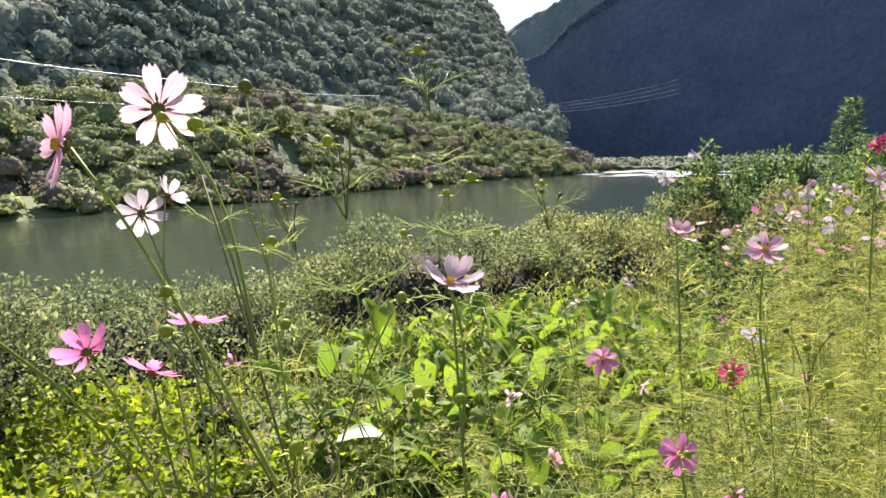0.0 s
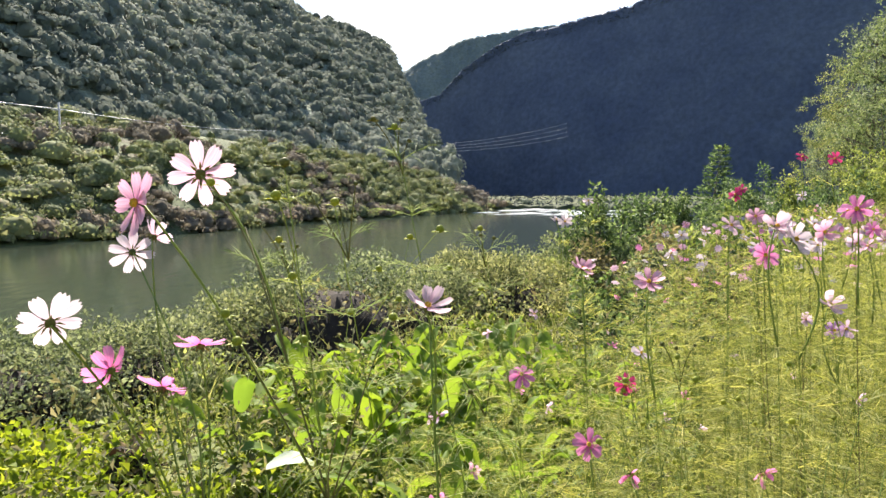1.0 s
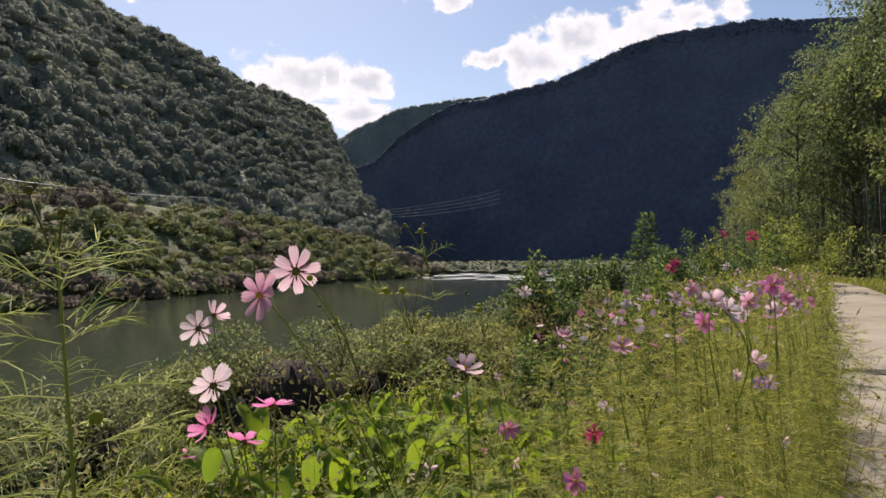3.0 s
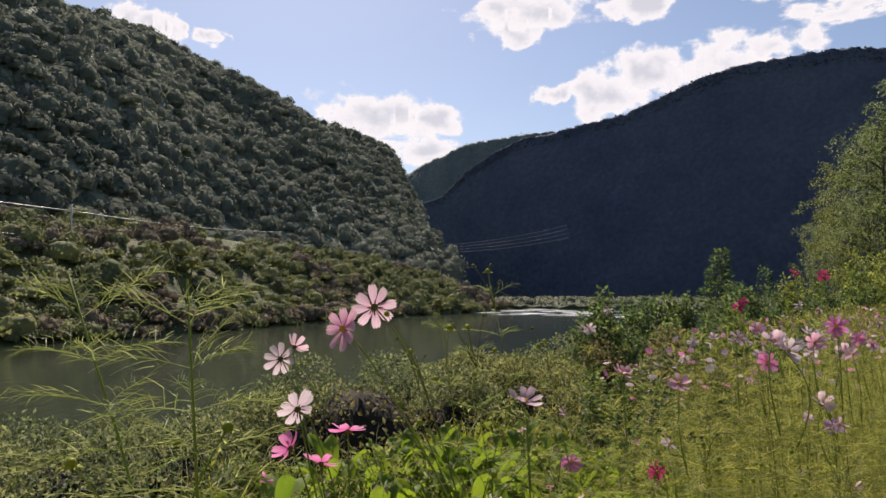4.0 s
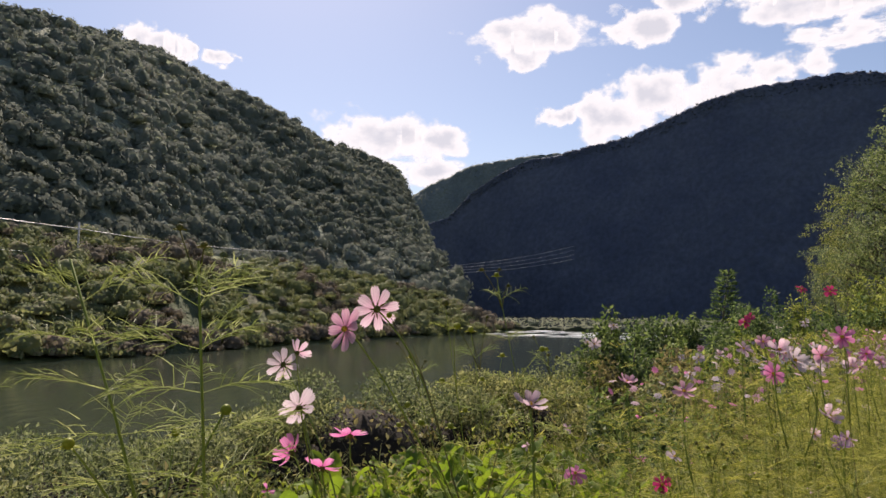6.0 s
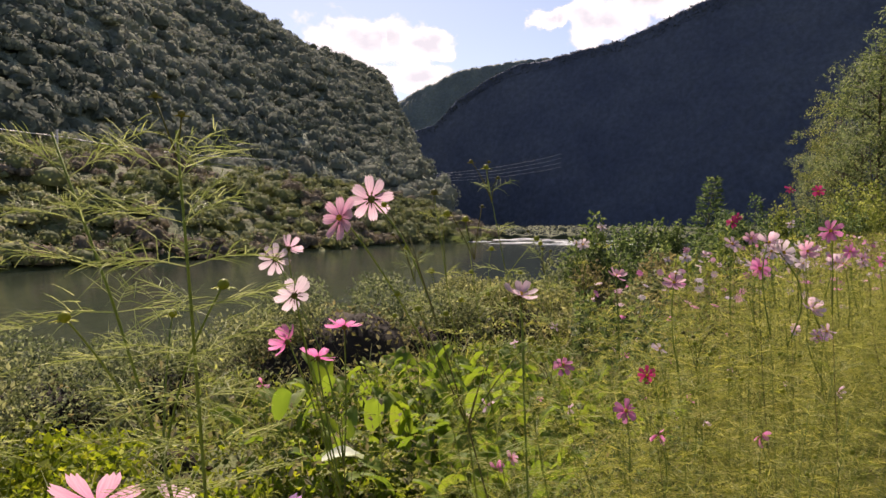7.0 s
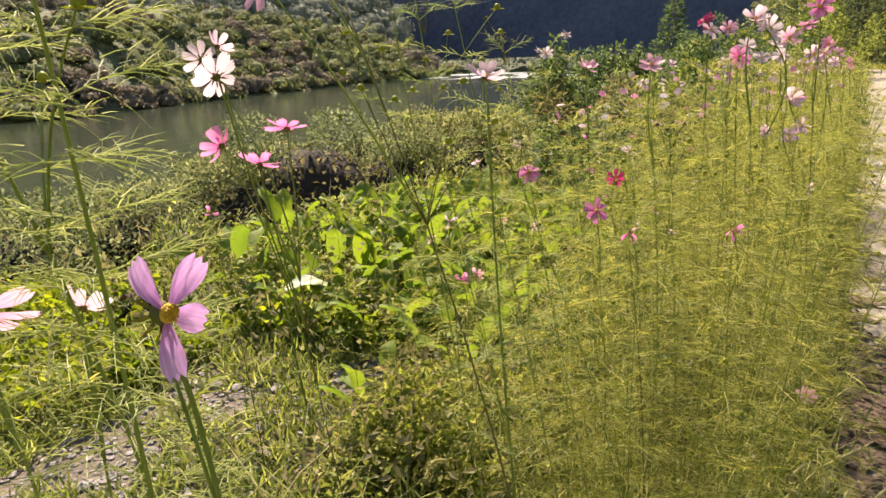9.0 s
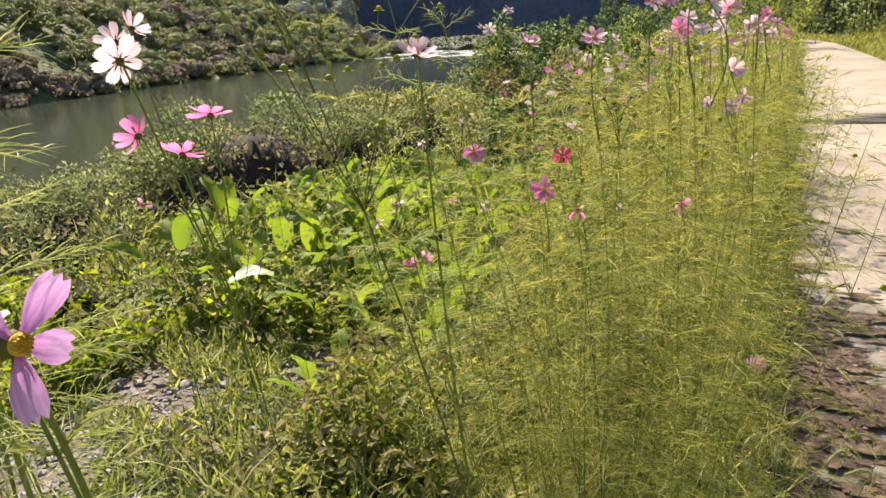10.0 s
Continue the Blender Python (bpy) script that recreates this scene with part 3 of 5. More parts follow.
DARK_CREST = [(-9, 5.5, 395), (-3, 6.0, 395), (3.1, 7.8, 389), (5.0, 9.8, 385), (7.4, 11.4, 381), (9.8, 12.5, 377), (12.6, 13.0, 372), (15.4, 13.6, 367), (18.2, 14.1, 362), (21.3, 15.3, 357),
              (23.5, 16.2, 354), (26.5, 16.9, 351), (30.5, 17.2, 350), (33.9, 17.2, 350), (36.6, 16.7, 350), (48, 15.5, 350), (62, 14, 350), (80, 12, 350)]
RIDGE_CREST = [(-14, 7.6, 760), (-4, 8.5, 760), (-0.1, 9.5, 760), (2.2, 10.8, 760), (5.0, 12.1, 760), (7.4, 12.5, 760), (9.8, 12.8, 760), (12.6, 13.0, 760), (20, 11, 760)]


def mountains():
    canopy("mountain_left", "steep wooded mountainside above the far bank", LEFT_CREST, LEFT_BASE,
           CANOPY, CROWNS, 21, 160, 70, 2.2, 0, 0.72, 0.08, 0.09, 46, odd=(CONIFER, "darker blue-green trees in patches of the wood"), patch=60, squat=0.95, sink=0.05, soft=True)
    # face built near-vertical so that the sun leaves it in shade
    canopy("mountain_right", "dark wooded mountain in its own shade, tinted blue for haze", DARK_CREST,
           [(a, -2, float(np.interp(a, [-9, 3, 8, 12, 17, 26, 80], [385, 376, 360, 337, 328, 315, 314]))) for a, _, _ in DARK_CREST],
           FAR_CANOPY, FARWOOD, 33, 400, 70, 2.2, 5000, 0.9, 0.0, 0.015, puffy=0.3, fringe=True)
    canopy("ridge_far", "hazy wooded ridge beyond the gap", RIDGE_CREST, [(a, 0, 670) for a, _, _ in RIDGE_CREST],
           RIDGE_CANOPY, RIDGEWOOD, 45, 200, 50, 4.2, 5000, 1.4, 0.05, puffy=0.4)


def far_bank_scrub():
    canopy("far_bank", "scrub-covered far river bank with rounded willow bushes",
           [(-64, 6, 114), (-50, 6.0, 112), (-38, 6.0, 109), (-29, 5.4, 105), (-19, 4.8, 110), (-8, 3.4, 134), (-2, 2.4, 148), (3.2, 0.9, 166), (6.5, -0.4, 172)],
           [(-64, -3.2, 81), (-50, -3.2, 79), (-38, -3.2, 76), (-29, -3.2, 72), (-19, -3.2, 76), (-8, -3.2, 101), (-2, -3.2, 121), (3.7, -3.2, 144), (7, -3.2, 158)],
           BANK_SKIN, BANK_CROWNS, 52, 160, 40, 1.45, 0, 0.30, 0.12, 0.06, 70, odd=(HEATH, "brownish dry scrub in patches of the bank"), squat=0.75, patch=16)
    canopy("far_meadow", "low reeds on the far shore under the dark mountain",
           [(2, -0.55, 262), (10, -0.55, 262), (20, -0.55, 262), (34, -0.5, 262)],
           [(2, -3.2, 190), (10, -3.2, 186), (20, -3.2, 186), (34, -3.2, 186)],
           FOREST, FARWOOD, 53, 160, 30, 1.3, 6000, 0.6, 0.0, 0.0)


def cloud_mat():
    m, nt, b = mat("cloud_white")
    tc = nt.nodes.new("ShaderNodeTexCoord")
    n = nt.nodes.new("ShaderNodeTexNoise")
    n.inputs["Scale"].default_value, n.inputs["Detail"].default_value = 3.6, 9
    n.inputs["Roughness"].default_value = 0.55
    oi = nt.nodes.new("ShaderNodeObjectInfo")
    off = nt.nodes.new("ShaderNodeVectorMath")
    off.operation = "MULTIPLY_ADD"
    off.inputs[1].default_value = (1.0, 0.62, 1.0)
    nt.links.new(tc.outputs["UV"], off.inputs[0])
    cx = nt.nodes.new("ShaderNodeCombineXYZ")
    ml = nt.nodes.new("ShaderNodeMath")
    ml.operation = "MULTIPLY"
    ml.inputs[1].default_value = 37.0
    nt.links.new(oi.outputs["Random"], ml.inputs[0])
    nt.links.new(ml.outputs[0], cx.inputs[2])
    nt.links.new(cx.outputs[0], off.inputs[2])
    nt.links.new(off.outputs[0], n.inputs["Vector"])
    sub = nt.nodes.new("ShaderNodeVectorMath")
    sub.operation = "SUBTRACT"
    sub.inputs[1].default_value = (0.5, 0.42, 0)
    nt.links.new(tc.outputs["UV"], sub.inputs[0])
    ln = nt.nodes.new("ShaderNodeVectorMath")
    ln.operation = "LENGTH"
    nt.links.new(sub.outputs[0], ln.inputs[0])
    # thickness = noise - distance from the middle
    d = nt.nodes.new("ShaderNodeMath")
    d.operation = "MULTIPLY_ADD"
    d.inputs[1].default_value, d.inputs[2].default_value = -2.2, 0.72
    nt.links.new(ln.outputs["Value"], d.inputs[0])
    ad = nt.nodes.new("ShaderNodeMath")
    ad.operation = "ADD"
    nt.links.new(d.outputs[0], ad.inputs[0])
    mm = nt.nodes.new("ShaderNodeMath")
    mm.operation = "MULTIPLY_ADD"
    mm.inputs[1].default_value, mm.inputs[2].default_value = 2.2, -1.05
    nt.links.new(n.outputs["Fac"], mm.inputs[0])
    nt.links.new(mm.outputs[0], ad.inputs[1])
    al = ramp(nt, ad.outputs[0], ((0.04, (0, 0, 0)), (0.13, (0.35, 0.35, 0.35)), (0.26, (0.97, 0.97, 0.97))))
    em = nt.nodes.new("ShaderNodeEmission")
    em.inputs[1].default_value = 1.0
    nt.links.new(ramp(nt, ad.outputs[0], ((0.05, (0.54, 0.58, 0.64)), (0.22, (0.69, 0.69, 0.69)), (0.45, (0.65, 0.65, 0.66)), (0.75, (0.48, 0.50, 0.54)))), em.inputs[0])
    tr = nt.nodes.new("ShaderNodeBsdfTransparent")
    mx = nt.nodes.new("ShaderNodeMixShader")
    nt.links.new(al, mx.inputs[0])
    nt.links.new(tr.outputs[0], mx.inputs[1])
    nt.links.new(em.outputs[0], mx.inputs[2])
    nt.links.new(mx.outputs[0], nt.nodes["Material Output"].inputs[0])
    return m


def clouds():
    cm = cloud_mat()
    for az, el, w, h in CLOUDS:
        d = 2800.0
        g = Geo()
        kx, ky = 8, 4
        v, uv = [], []
        for j in range(ky + 1):
            for i in range(kx + 1):
                u, q = i / kx, j / ky
                v.append(aim(az + (u - 0.5) * w, el + (q - 0.5) * h, d))
                uv.append((u, q))
        g.add(v, [(j * (kx + 1) + i, j * (kx + 1) + i + 1, (j + 1) * (kx + 1) + i + 1, (j + 1) * (kx + 1) + i) for j in range(ky) for i in range(kx)])
        ob = thing("cloud", g, cm, "bright white fair-weather cloud in a pale sky", "cloud", "clouds", kind="structure")
        lay = ob.data.uv_layers.new(name="uv")
        for lp in ob.data.loops:
            lay.data[lp.index].uv = uv[lp.vertex_index]
        ob.visible_shadow = False


# centre az, el, width and height in degrees
CLOUDS = [(-2.8, 15.0, 13, 6.0), (1.4, 14.8, 11, 5.6), (2.0, 12.2, 13, 5.0), (10.4, 22.7, 15, 6.0), (9.4, 21.6, 9, 4.5), (19.3, 22.8, 10, 4.6), (22.6, 24.6, 10, 5.0),
          (17.0, 16.4, 13, 7.0), (20.4, 17.4, 11, 6.5), (12.2, 16.3, 6, 3.0), (25.6, 17.8, 12, 6.0), (29.2, 18.6, 10, 5.2), (31.0, 22.8, 14, 5.0), (36.0, 22.6, 14, 5.0),
          (34.5, 20.2, 13, 3.4), (27.5, 24.6, 9, 4.0), (40, 27, 16, 9), (-21.0, 20.5, 7.5, 4.6), (-19.0, 20.2, 5, 3.4), (-16.0, 19.8, 5, 2.0), (-8.0, 28.5, 7, 4)]


# ---------------------------------------------------------------- far bank and river side
def far_shrubs():
    rng = np.random.default_rng(61)
    g, dry, dim = Geo(), Geo(), Geo()
    for i in range(760):
        l = rng.uniform(-110, 165)
        off = rng.uniform(0, 1) * 3 - 0.8
        s = far_bank(l) + 1.5 + off
        if i > 60:
            off = rng.uniform(-0.6, 1.2)
            s = far_bank(l) + 1.0 + off
        if i > 660:
            l, s, off = rng.uniform(166, 205), rng.uniform(8, 100), 4
        x, y = xy(l, s)
        z = float(height(np.array(x), np.array(y)))
        r = rng.choice([0.7, 0.9, 1.1, 1.5]) * rng.uniform(0.8, 1.2) * (1 + off / 26)
        tall = rng.uniform(0.7, 1.15)
        c = (x, y, z + r * tall * 0.5)
        puff(dim if i > 660 else dry if math.sin(l * 0.21) + rng.normal() * 0.5 > 0.35 else g, rng, c, (r, r, r * tall), 76, 0.14 + 0.16 * r)
    thing("bank_shrubs", g, BANK_CROWNS, "low willow scrub and tall weeds lining the far river bank", "shrubs", kind="stuff")
    thing("dim_shore_shrubs", dim, CONIFER, "dim scrub on the shore under the dark mountain", "shrubs", kind="stuff")
    thing("dry_bank_shrubs", dry, HEATH, "brownish withered scrub on the far river bank", "shrubs", kind="stuff")


def near_scrub():
    """Mounds of weeds that run down from the bed to the river."""
    rng = np.random.default_rng(62)
    g, dry, green = Geo(), Geo(), Geo()
    for i in range(420):
        l = rng.uniform(-6, 60)
        s = 4.2 + rng.uniform(0, 1) ** 1.4 * 17
        x, y = xy(l, s)
        if y < 1.5:
            continue
        z = float(height(np.array(x), np.array(y)))
        far = math.hypot(x, y)
        r = min(rng.choice([0.3, 0.45, 0.6, 0.95]) * rng.uniform(0.8, 1.2), (0.85 - 0.036 * (s - 6)) / 1.4)
        # mound height capped by azimuth to fit the camera's view of the water
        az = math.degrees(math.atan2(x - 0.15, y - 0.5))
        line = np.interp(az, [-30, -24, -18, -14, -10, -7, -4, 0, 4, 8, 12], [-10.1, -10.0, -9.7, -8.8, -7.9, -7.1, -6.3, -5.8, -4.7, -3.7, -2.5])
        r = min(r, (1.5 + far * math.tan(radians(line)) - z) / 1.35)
        if r < 0.14:
            continue
        kind_of = float(waves(np.array(x), np.array(y), 77, 5.0)) + rng.normal() * 0.35
        to = dry if kind_of > 0.75 else green if kind_of < -0.6 else g
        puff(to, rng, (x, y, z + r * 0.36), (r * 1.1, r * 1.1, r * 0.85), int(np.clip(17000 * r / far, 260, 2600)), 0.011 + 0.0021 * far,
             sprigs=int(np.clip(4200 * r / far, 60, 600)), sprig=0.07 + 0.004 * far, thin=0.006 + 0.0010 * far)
    thing("riverside_scrub", g, MUGWORT, "grey-green mugwort mounds above the river", "weeds", kind="stuff")
    thing("withering_scrub", dry, OLIVE, "withering brown weed mounds above the river", "weeds", kind="stuff")
    thing("leafy_scrub", green, WEED, "fresh green leafy weeds above the river", "weeds", kind="stuff")


def right_forest():
    rng = np.random.default_rng(70)
    variants = []
    for v in range(3):
        h = 11.0
        base = new("roadside_tree")
        g = Geo()
        lean = rng.uniform(-0.6, 0.6, 2)
        spine = [(lean[0] * t * t, lean[1] * t * t, h * 0.85 * t) for t in np.linspace(0, 1, 9)]
        g.tube(spine, 0.11, 0.02, 7)
        tips = []
        for b in range(20):
            t = rng.uniform(0.10 if b % 2 else 0.3, 0.97)
            p = np.array([lean[0] * t * t, lean[1] * t * t, h * 0.85 * t])
            a = rng.uniform(0, 6.28)
            reach = (1.2 - 0.85 * t) * rng.uniform(1.4, 2.6)
            q = p + np.array([math.cos(a) * reach, math.sin(a) * reach, 0.5 + reach * 0.3])
            g.tube([p, (p + q) / 2 + np.array([0, 0, 0.15]), q], 0.06, 0.012, 5)
            tips += [q, (p + q) / 2]
        part("trunk", g, BARK, base)
        g = Geo()
        for q in tips + [np.array(spine[-1])] * 2:
            for _ in range(3):
                c = q + rng.normal(size=3) * np.array([0.75, 0.75, 0.45])
                k, wide = 58, rng.uniform(0.35, 0.85)
                off = unit(rng, k) * rng.uniform(0.35, 1.0, (k, 1)) * np.array([wide, wide, wide * 0.62])
                off[:, 2] -= 0.25 * (off[:, 0] ** 2 + off[:, 1] ** 2)
                s = rng.uniform(0.08, 0.19, k)
                g.leaves(c + off, off * np.array([1, 1, 0.4]) + unit(rng, k) * 0.5 - np.array([0, 0, 0.15]), unit(rng, k) * 0.55 + np.array([0, 0, 1.0]), s, s * 0.55)
        part("crown", g, ROADSIDE_GREY if v == 2 else ROADSIDE, base, smooth=False)
        variants.append(tagged(base, "tall leafy roadside tree with yellowing green foliage", "tree", "roadside trees"))
    spots = [(50, 27, 1.3), (47, 33, 1.45), (45, 41, 1.6), (49, 38, 1.5), (43, 46, 1.7), (41, 50, 1.7), (44, 55, 1.7), (39.5, 55, 1.6), (37.6, 58, 1.6),
             (40, 50, 1.4), (36, 53, 1.35), (35, 61, 1.35), (34, 69, 1.3), (33.2, 78, 1.2), (32.4, 88, 1.05), (31.6, 96, 0.85), (54, 22, 1.2), (59, 18, 1.05), (53, 31, 1.35),
             (49, 34, 1.35), (55, 32, 1.3), (46, 42, 1.4), (51, 45, 1.4), (42.5, 58, 1.4), (46, 60, 1.45), (60, 26, 1.2), (39, 66, 1.4), (37, 80, 1.3), (57, 42, 1.4)]
    for i, (az, d, sc) in enumerate(spots):
        p = aim(az, 0, d)
        z = float(height(p[0], p[1]))
        m = Matrix.Translation((p[0], p[1], z - 0.05)) @ Matrix.Rotation(rng.uniform(0, 6.28), 4, "Z") @ Matrix.Scale(sc, 4)
        ob = variants[i % 3]
        if i < 3:
            ob.matrix_basis = m
        else:
            ob = copy_thing(ob, pose(p[0], p[1], z - 0.05, 0, 0, rng.uniform(0, 360)))
            ob.scale = (sc, sc, sc)


def undergrowth():
    rng = np.random.default_rng(72)
    g = Geo()
    for i in range(140):
        l, s = rng.uniform(10, 75), -6.5 - 16 * rng.uniform() ** 1.2
        bend = float(lane_bend(l))
        x, y = xy(l, s + min(bend, 8))
        z = float(height(np.array(x), np.array(y)))
        r = rng.uniform(0.3, 0.9) * (1.0 if s > -10 else 1.7)
        crown(g, rng, (x, y, z + r * 0.5), (r, r, r * 0.9), 150, 0.10 + 0.003 * l, 0.7, 0)
    # leafy saplings before the trunks
    for i in range(70):
        l, s = rng.uniform(16, 70), rng.uniform(-9.5, -5.4)
        x, y = xy(l, s + min(float(lane_bend(l)), 8))
        z = float(height(np.array(x), np.array(y)))
        for h in np.arange(0.5 if i % 2 else 2.0, rng.uniform(1.6, 3.6) if i % 2 else rng.uniform(3.5, 5.5), 0.55):
            crown(g, rng, (x + rng.normal() * 0.3, y + rng.normal() * 0.3, z + h), (0.7, 0.7, 0.3), 34, 0.09 + 0.0022 * l, 0.7, 0)
    thing("roadside_undergrowth", g, ROADSIDE, "brambles and saplings under the roadside trees", "undergrowth", kind="stuff", smooth=False)


def thin_trunks():
    """A crowd of thin dark stems in the shade under the roadside trees."""
    rng = np.random.default_rng(75)
    g = Geo()
    for i in range(110):
        l, s = rng.uniform(14, 62), rng.uniform(-13, -6.2)
        x, y = xy(l, s + min(float(lane_bend(l)), 8))
        z = float(height(np.array(x), np.array(y)))
        lean = rng.normal(size=2) * 0.35
        h = rng.uniform(3.5, 7)
        g.tube([(x, y, z - 0.1), (x + lean[0] * 0.4, y + lean[1] * 0.4, z + h * 0.5), (x + lean[0], y + lean[1], z + h)], rng.uniform(0.03, 0.08), 0.02, 6)
    thing("thin_trunks", g, BARK, "crowded thin dark stems in the shade of the trees", "trunks", kind="stuff")


def hillside_wood():
    """Woods on the slope behind the roadside trees."""
    rng = np.random.default_rng(73)
    g = Geo()
    for i in range(420):
        l, s = rng.uniform(5, 150), -20 - 45 * rng.uniform()
        x, y = xy(l, s)
        z = float(height(np.array(x), np.array(y)))
        r = rng.uniform(1.4, 2.8)
        puff(g, rng, (x, y, z + r * 0.6), (r, r, r * 1.2), 70, 0.6)
    thing("hillside_wood", g, ROADSIDE, "dense green wood on the slope behind the roadside trees", "forest", kind="stuff")


def shrubs():
    """Saplings and bushes at the end of the flower bed."""
    rng = np.random.default_rng(71)
    rows = [(17.3, 9.6, 1.95, 0.50, SHRUB), (19.0, 12.0, 1.75, 0.75, SHRUB), (20.8, 12.5, 1.9, 0.85, SHRUB), (22.3, 18.0, 1.9, 0.9, SHRUB),
            (26.3, 17.0, 1.9, 0.9, SHRUB), (26.5, 8.5, 1.3, 0.5, WEED), (28.0, 19.0, 2.2, 1.2, SHRUB), (30.3, 22.0, 2.2, 1.4, WEED), (32.3, 24.0, 2.4, 1.5, SHRUB),
            (34.5, 27.0, 2.8, 1.6, WEED), (36.0, 31.0, 3.4, 1.8, WEED), (20.5, 7.5, 1.0, 0.5, MUGWORT), (24, 9.5, 1.1, 0.6, MUGWORT), (15.0, 9.5, 0.9, 0.6, WEED),
            (17.5, 6.6, 0.85, 0.6, SHRUB), (21.0, 6.2, 0.95, 0.6, SHRUB), (24.0, 7.2, 1.05, 0.7, OLIVE), (27.5, 7.6, 1.15, 0.7, SHRUB), (20.0, 8.8, 1.15, 0.7, OLIVE), (30.5, 9.5, 1.25, 0.8, SHRUB), (23.0, 10.5, 1.3, 0.8, SHRUB)]
    for az, d, h, r, leaf in rows:
        p = aim(az, 0, d)
        z = float(height(p[0], p[1]))
        base = new("shrub")
        base.matrix_basis = pose(p[0], p[1], z - 0.03)
        lf = Geo()
        for b in range(11):
            g = Geo()
            a, q = rng.uniform(0, 6.28), r * rng.uniform(0.1, 1.5)
            top = np.array([math.cos(a) * q, math.sin(a) * q, h * (1.0 - 0.40 * q / r / 1.5) * rng.uniform(0.55, 1.0)])
            mid = top * np.array([0.55, 0.55, 0.5])
            g.tube([(0, 0, -0.02), mid, top], 0.018, 0.004, 5)
            part("branch", g, BARK, base)
            for t in np.linspace(0.3, 1, 7):
                c = mid * 2 * t * (1 - t) + top * t * t
                wide = 0.36 * (1.15 - t) + 0.10
                crown(lf, rng, c, np.array([wide, wide, 0.2]) * (0.4 + 0.5 * r), 50, 0.042 + 0.0024 * d, 0.9)
        part("leaves", lf, leaf, base, smooth=False)
        tagged(base, "leafy green shrub beyond the flower bed", "shrub", "shrubs by the bed")


def young_conifer():
    """A young fir-like tree with feathery tiers behind the shrubs."""
    rng = np.random.default_rng(74)
    p = aim(24.7, 0, 25.0)
    z = float(height(p[0], p[1]))
    h = 3.0 - z
    base = new("young_conifer")
    base.matrix_basis = pose(p[0], p[1], z - 0.03)
    g = Geo()
    g.tube([(0, 0, -0.05), (0.05, 0, h * 0.5), (0.30, 0, h)], 0.05, 0.008, 7)
    part("trunk", g, BARK, base)
    lf = Geo()
    for t in np.linspace(0.12, 0.97, 17):
        root = np.array([0.30 * t * t, 0, h * t])
        reach = 1.0 * (1.05 - t) + 0.10
        for a in rng.uniform(0, 6.28) + np.arange(5) * 1.26:
            way = np.array([math.cos(a), math.sin(a), 0.55 - 0.2 * t])
            k = int(8 + 26 * reach)
            u = rng.uniform(0.1, 1, (k, 1))
            c = root + way * reach * u * rng.uniform(0.8, 1.1) - np.array([0, 0, 0.3]) * u * u * reach
            s = rng.uniform(0.10, 0.20, k)
            lf.leaves(c + rng.normal(size=(k, 3)) * 0.03, way + unit(rng, k) * 0.55, unit(rng, k) + np.array([0, 0, 0.8]), s, s * 0.35)
    part("needles", lf, SHRUB, base, smooth=False)
    tagged(base, "young feathery dark green conifer behind the shrubs", "tree")


def power_lines():
    g = Geo()
    p = aim(-25.3, 0, 95)
    z0 = float(height(p[0], p[1]))
    base = new("utility_pole")
    base.matrix_basis = pose(p[0], p[1], z0)
    g.tube([(0, 0, -0.2), (0, 0, 12.3 - z0)], 0.17, 0.11, 10)
    part("post", g, CONCRETE, base)
    g = Geo()
    g.tube([(-0.9, 0.1, 11.4 - z0), (0.9, -0.1, 11.4 - z0)], 0.06, 0.06, 6)
    part("crossarm", g, METAL, base)
    tagged(base, "tall grey utility pole on the far bank", "pole")

    def wire(a, b, sag, r):
        t = np.linspace(0, 1, 24)[:, None]
        pts = np.array(a) * (1 - t) + np.array(b) * t
        pts[:, 2] -= (sag * 4 * t * (1 - t))[:, 0]
        w = Geo()
        w.tube(pts, r, r, 5)
        thing("power_line", w, METAL, "thin pale overhead power line", "cable", "power lines")

    top = np.array([p[0], p[1], 11.5])
    wire(aim(-62, 10.0, 60), top, 0.8, 0.05)
    wire(top, aim(-10, 4.9, 130), 0.6, 0.05)
    wire(aim(-62, 6.6, 60), top - np.array([0, 0, 3.2]), 0.8, 0.02)
    wire(top - np.array([0, 0, 3.2]), aim(-8, 3.2, 130), 1.0, 0.02)
    for i in range(4):
        wire(aim(3.0, 3.9 - 0.2 * i, 190), aim(13.5, 5.5 - 0.35 * i, 225), 0.9, 0.028)


# ---------------------------------------------------------------- cosmos
def petal_mesh(material, length=0.0295, width=0.0162, cup=0.1, seed=0):
    rng = np.random.default_rng(seed)
    g = Geo()
    n, k = 7, 7
    v = []
    for i in range(n):
        t = i / (n - 1)
        w = width * (0.20 + 0.80 * math.sin(min(1.0, t * 1.25) * math.pi / 2) ** 1.2) * (1 - 0.16 * max(0, t - 0.8) / 0.2)
        for j in range(k):
            q = j / (k - 1) * 2 - 1
            notch = (0.0032 * (abs(math.cos(q * math.pi * 1.5))) - 0.0016 * q * q) if i == n - 1 else 0
            x = 0.004 + length * t + notch
            z = cup * length * t * t - 0.0018 * (1 - q * q) * math.sin(math.pi * t) + 0.0006 * math.cos(q * 9) * t + rng.uniform(-1, 1) * 0.0003
            v.append((x, q * w / 2, z))
    g.add(v, [(i * k + j, i * k + j + 1, (i + 1) * k + j + 1, (i + 1) * k + j) for i in range(n - 1) for j in range(k - 1)])
    return g.mesh("petal", material)


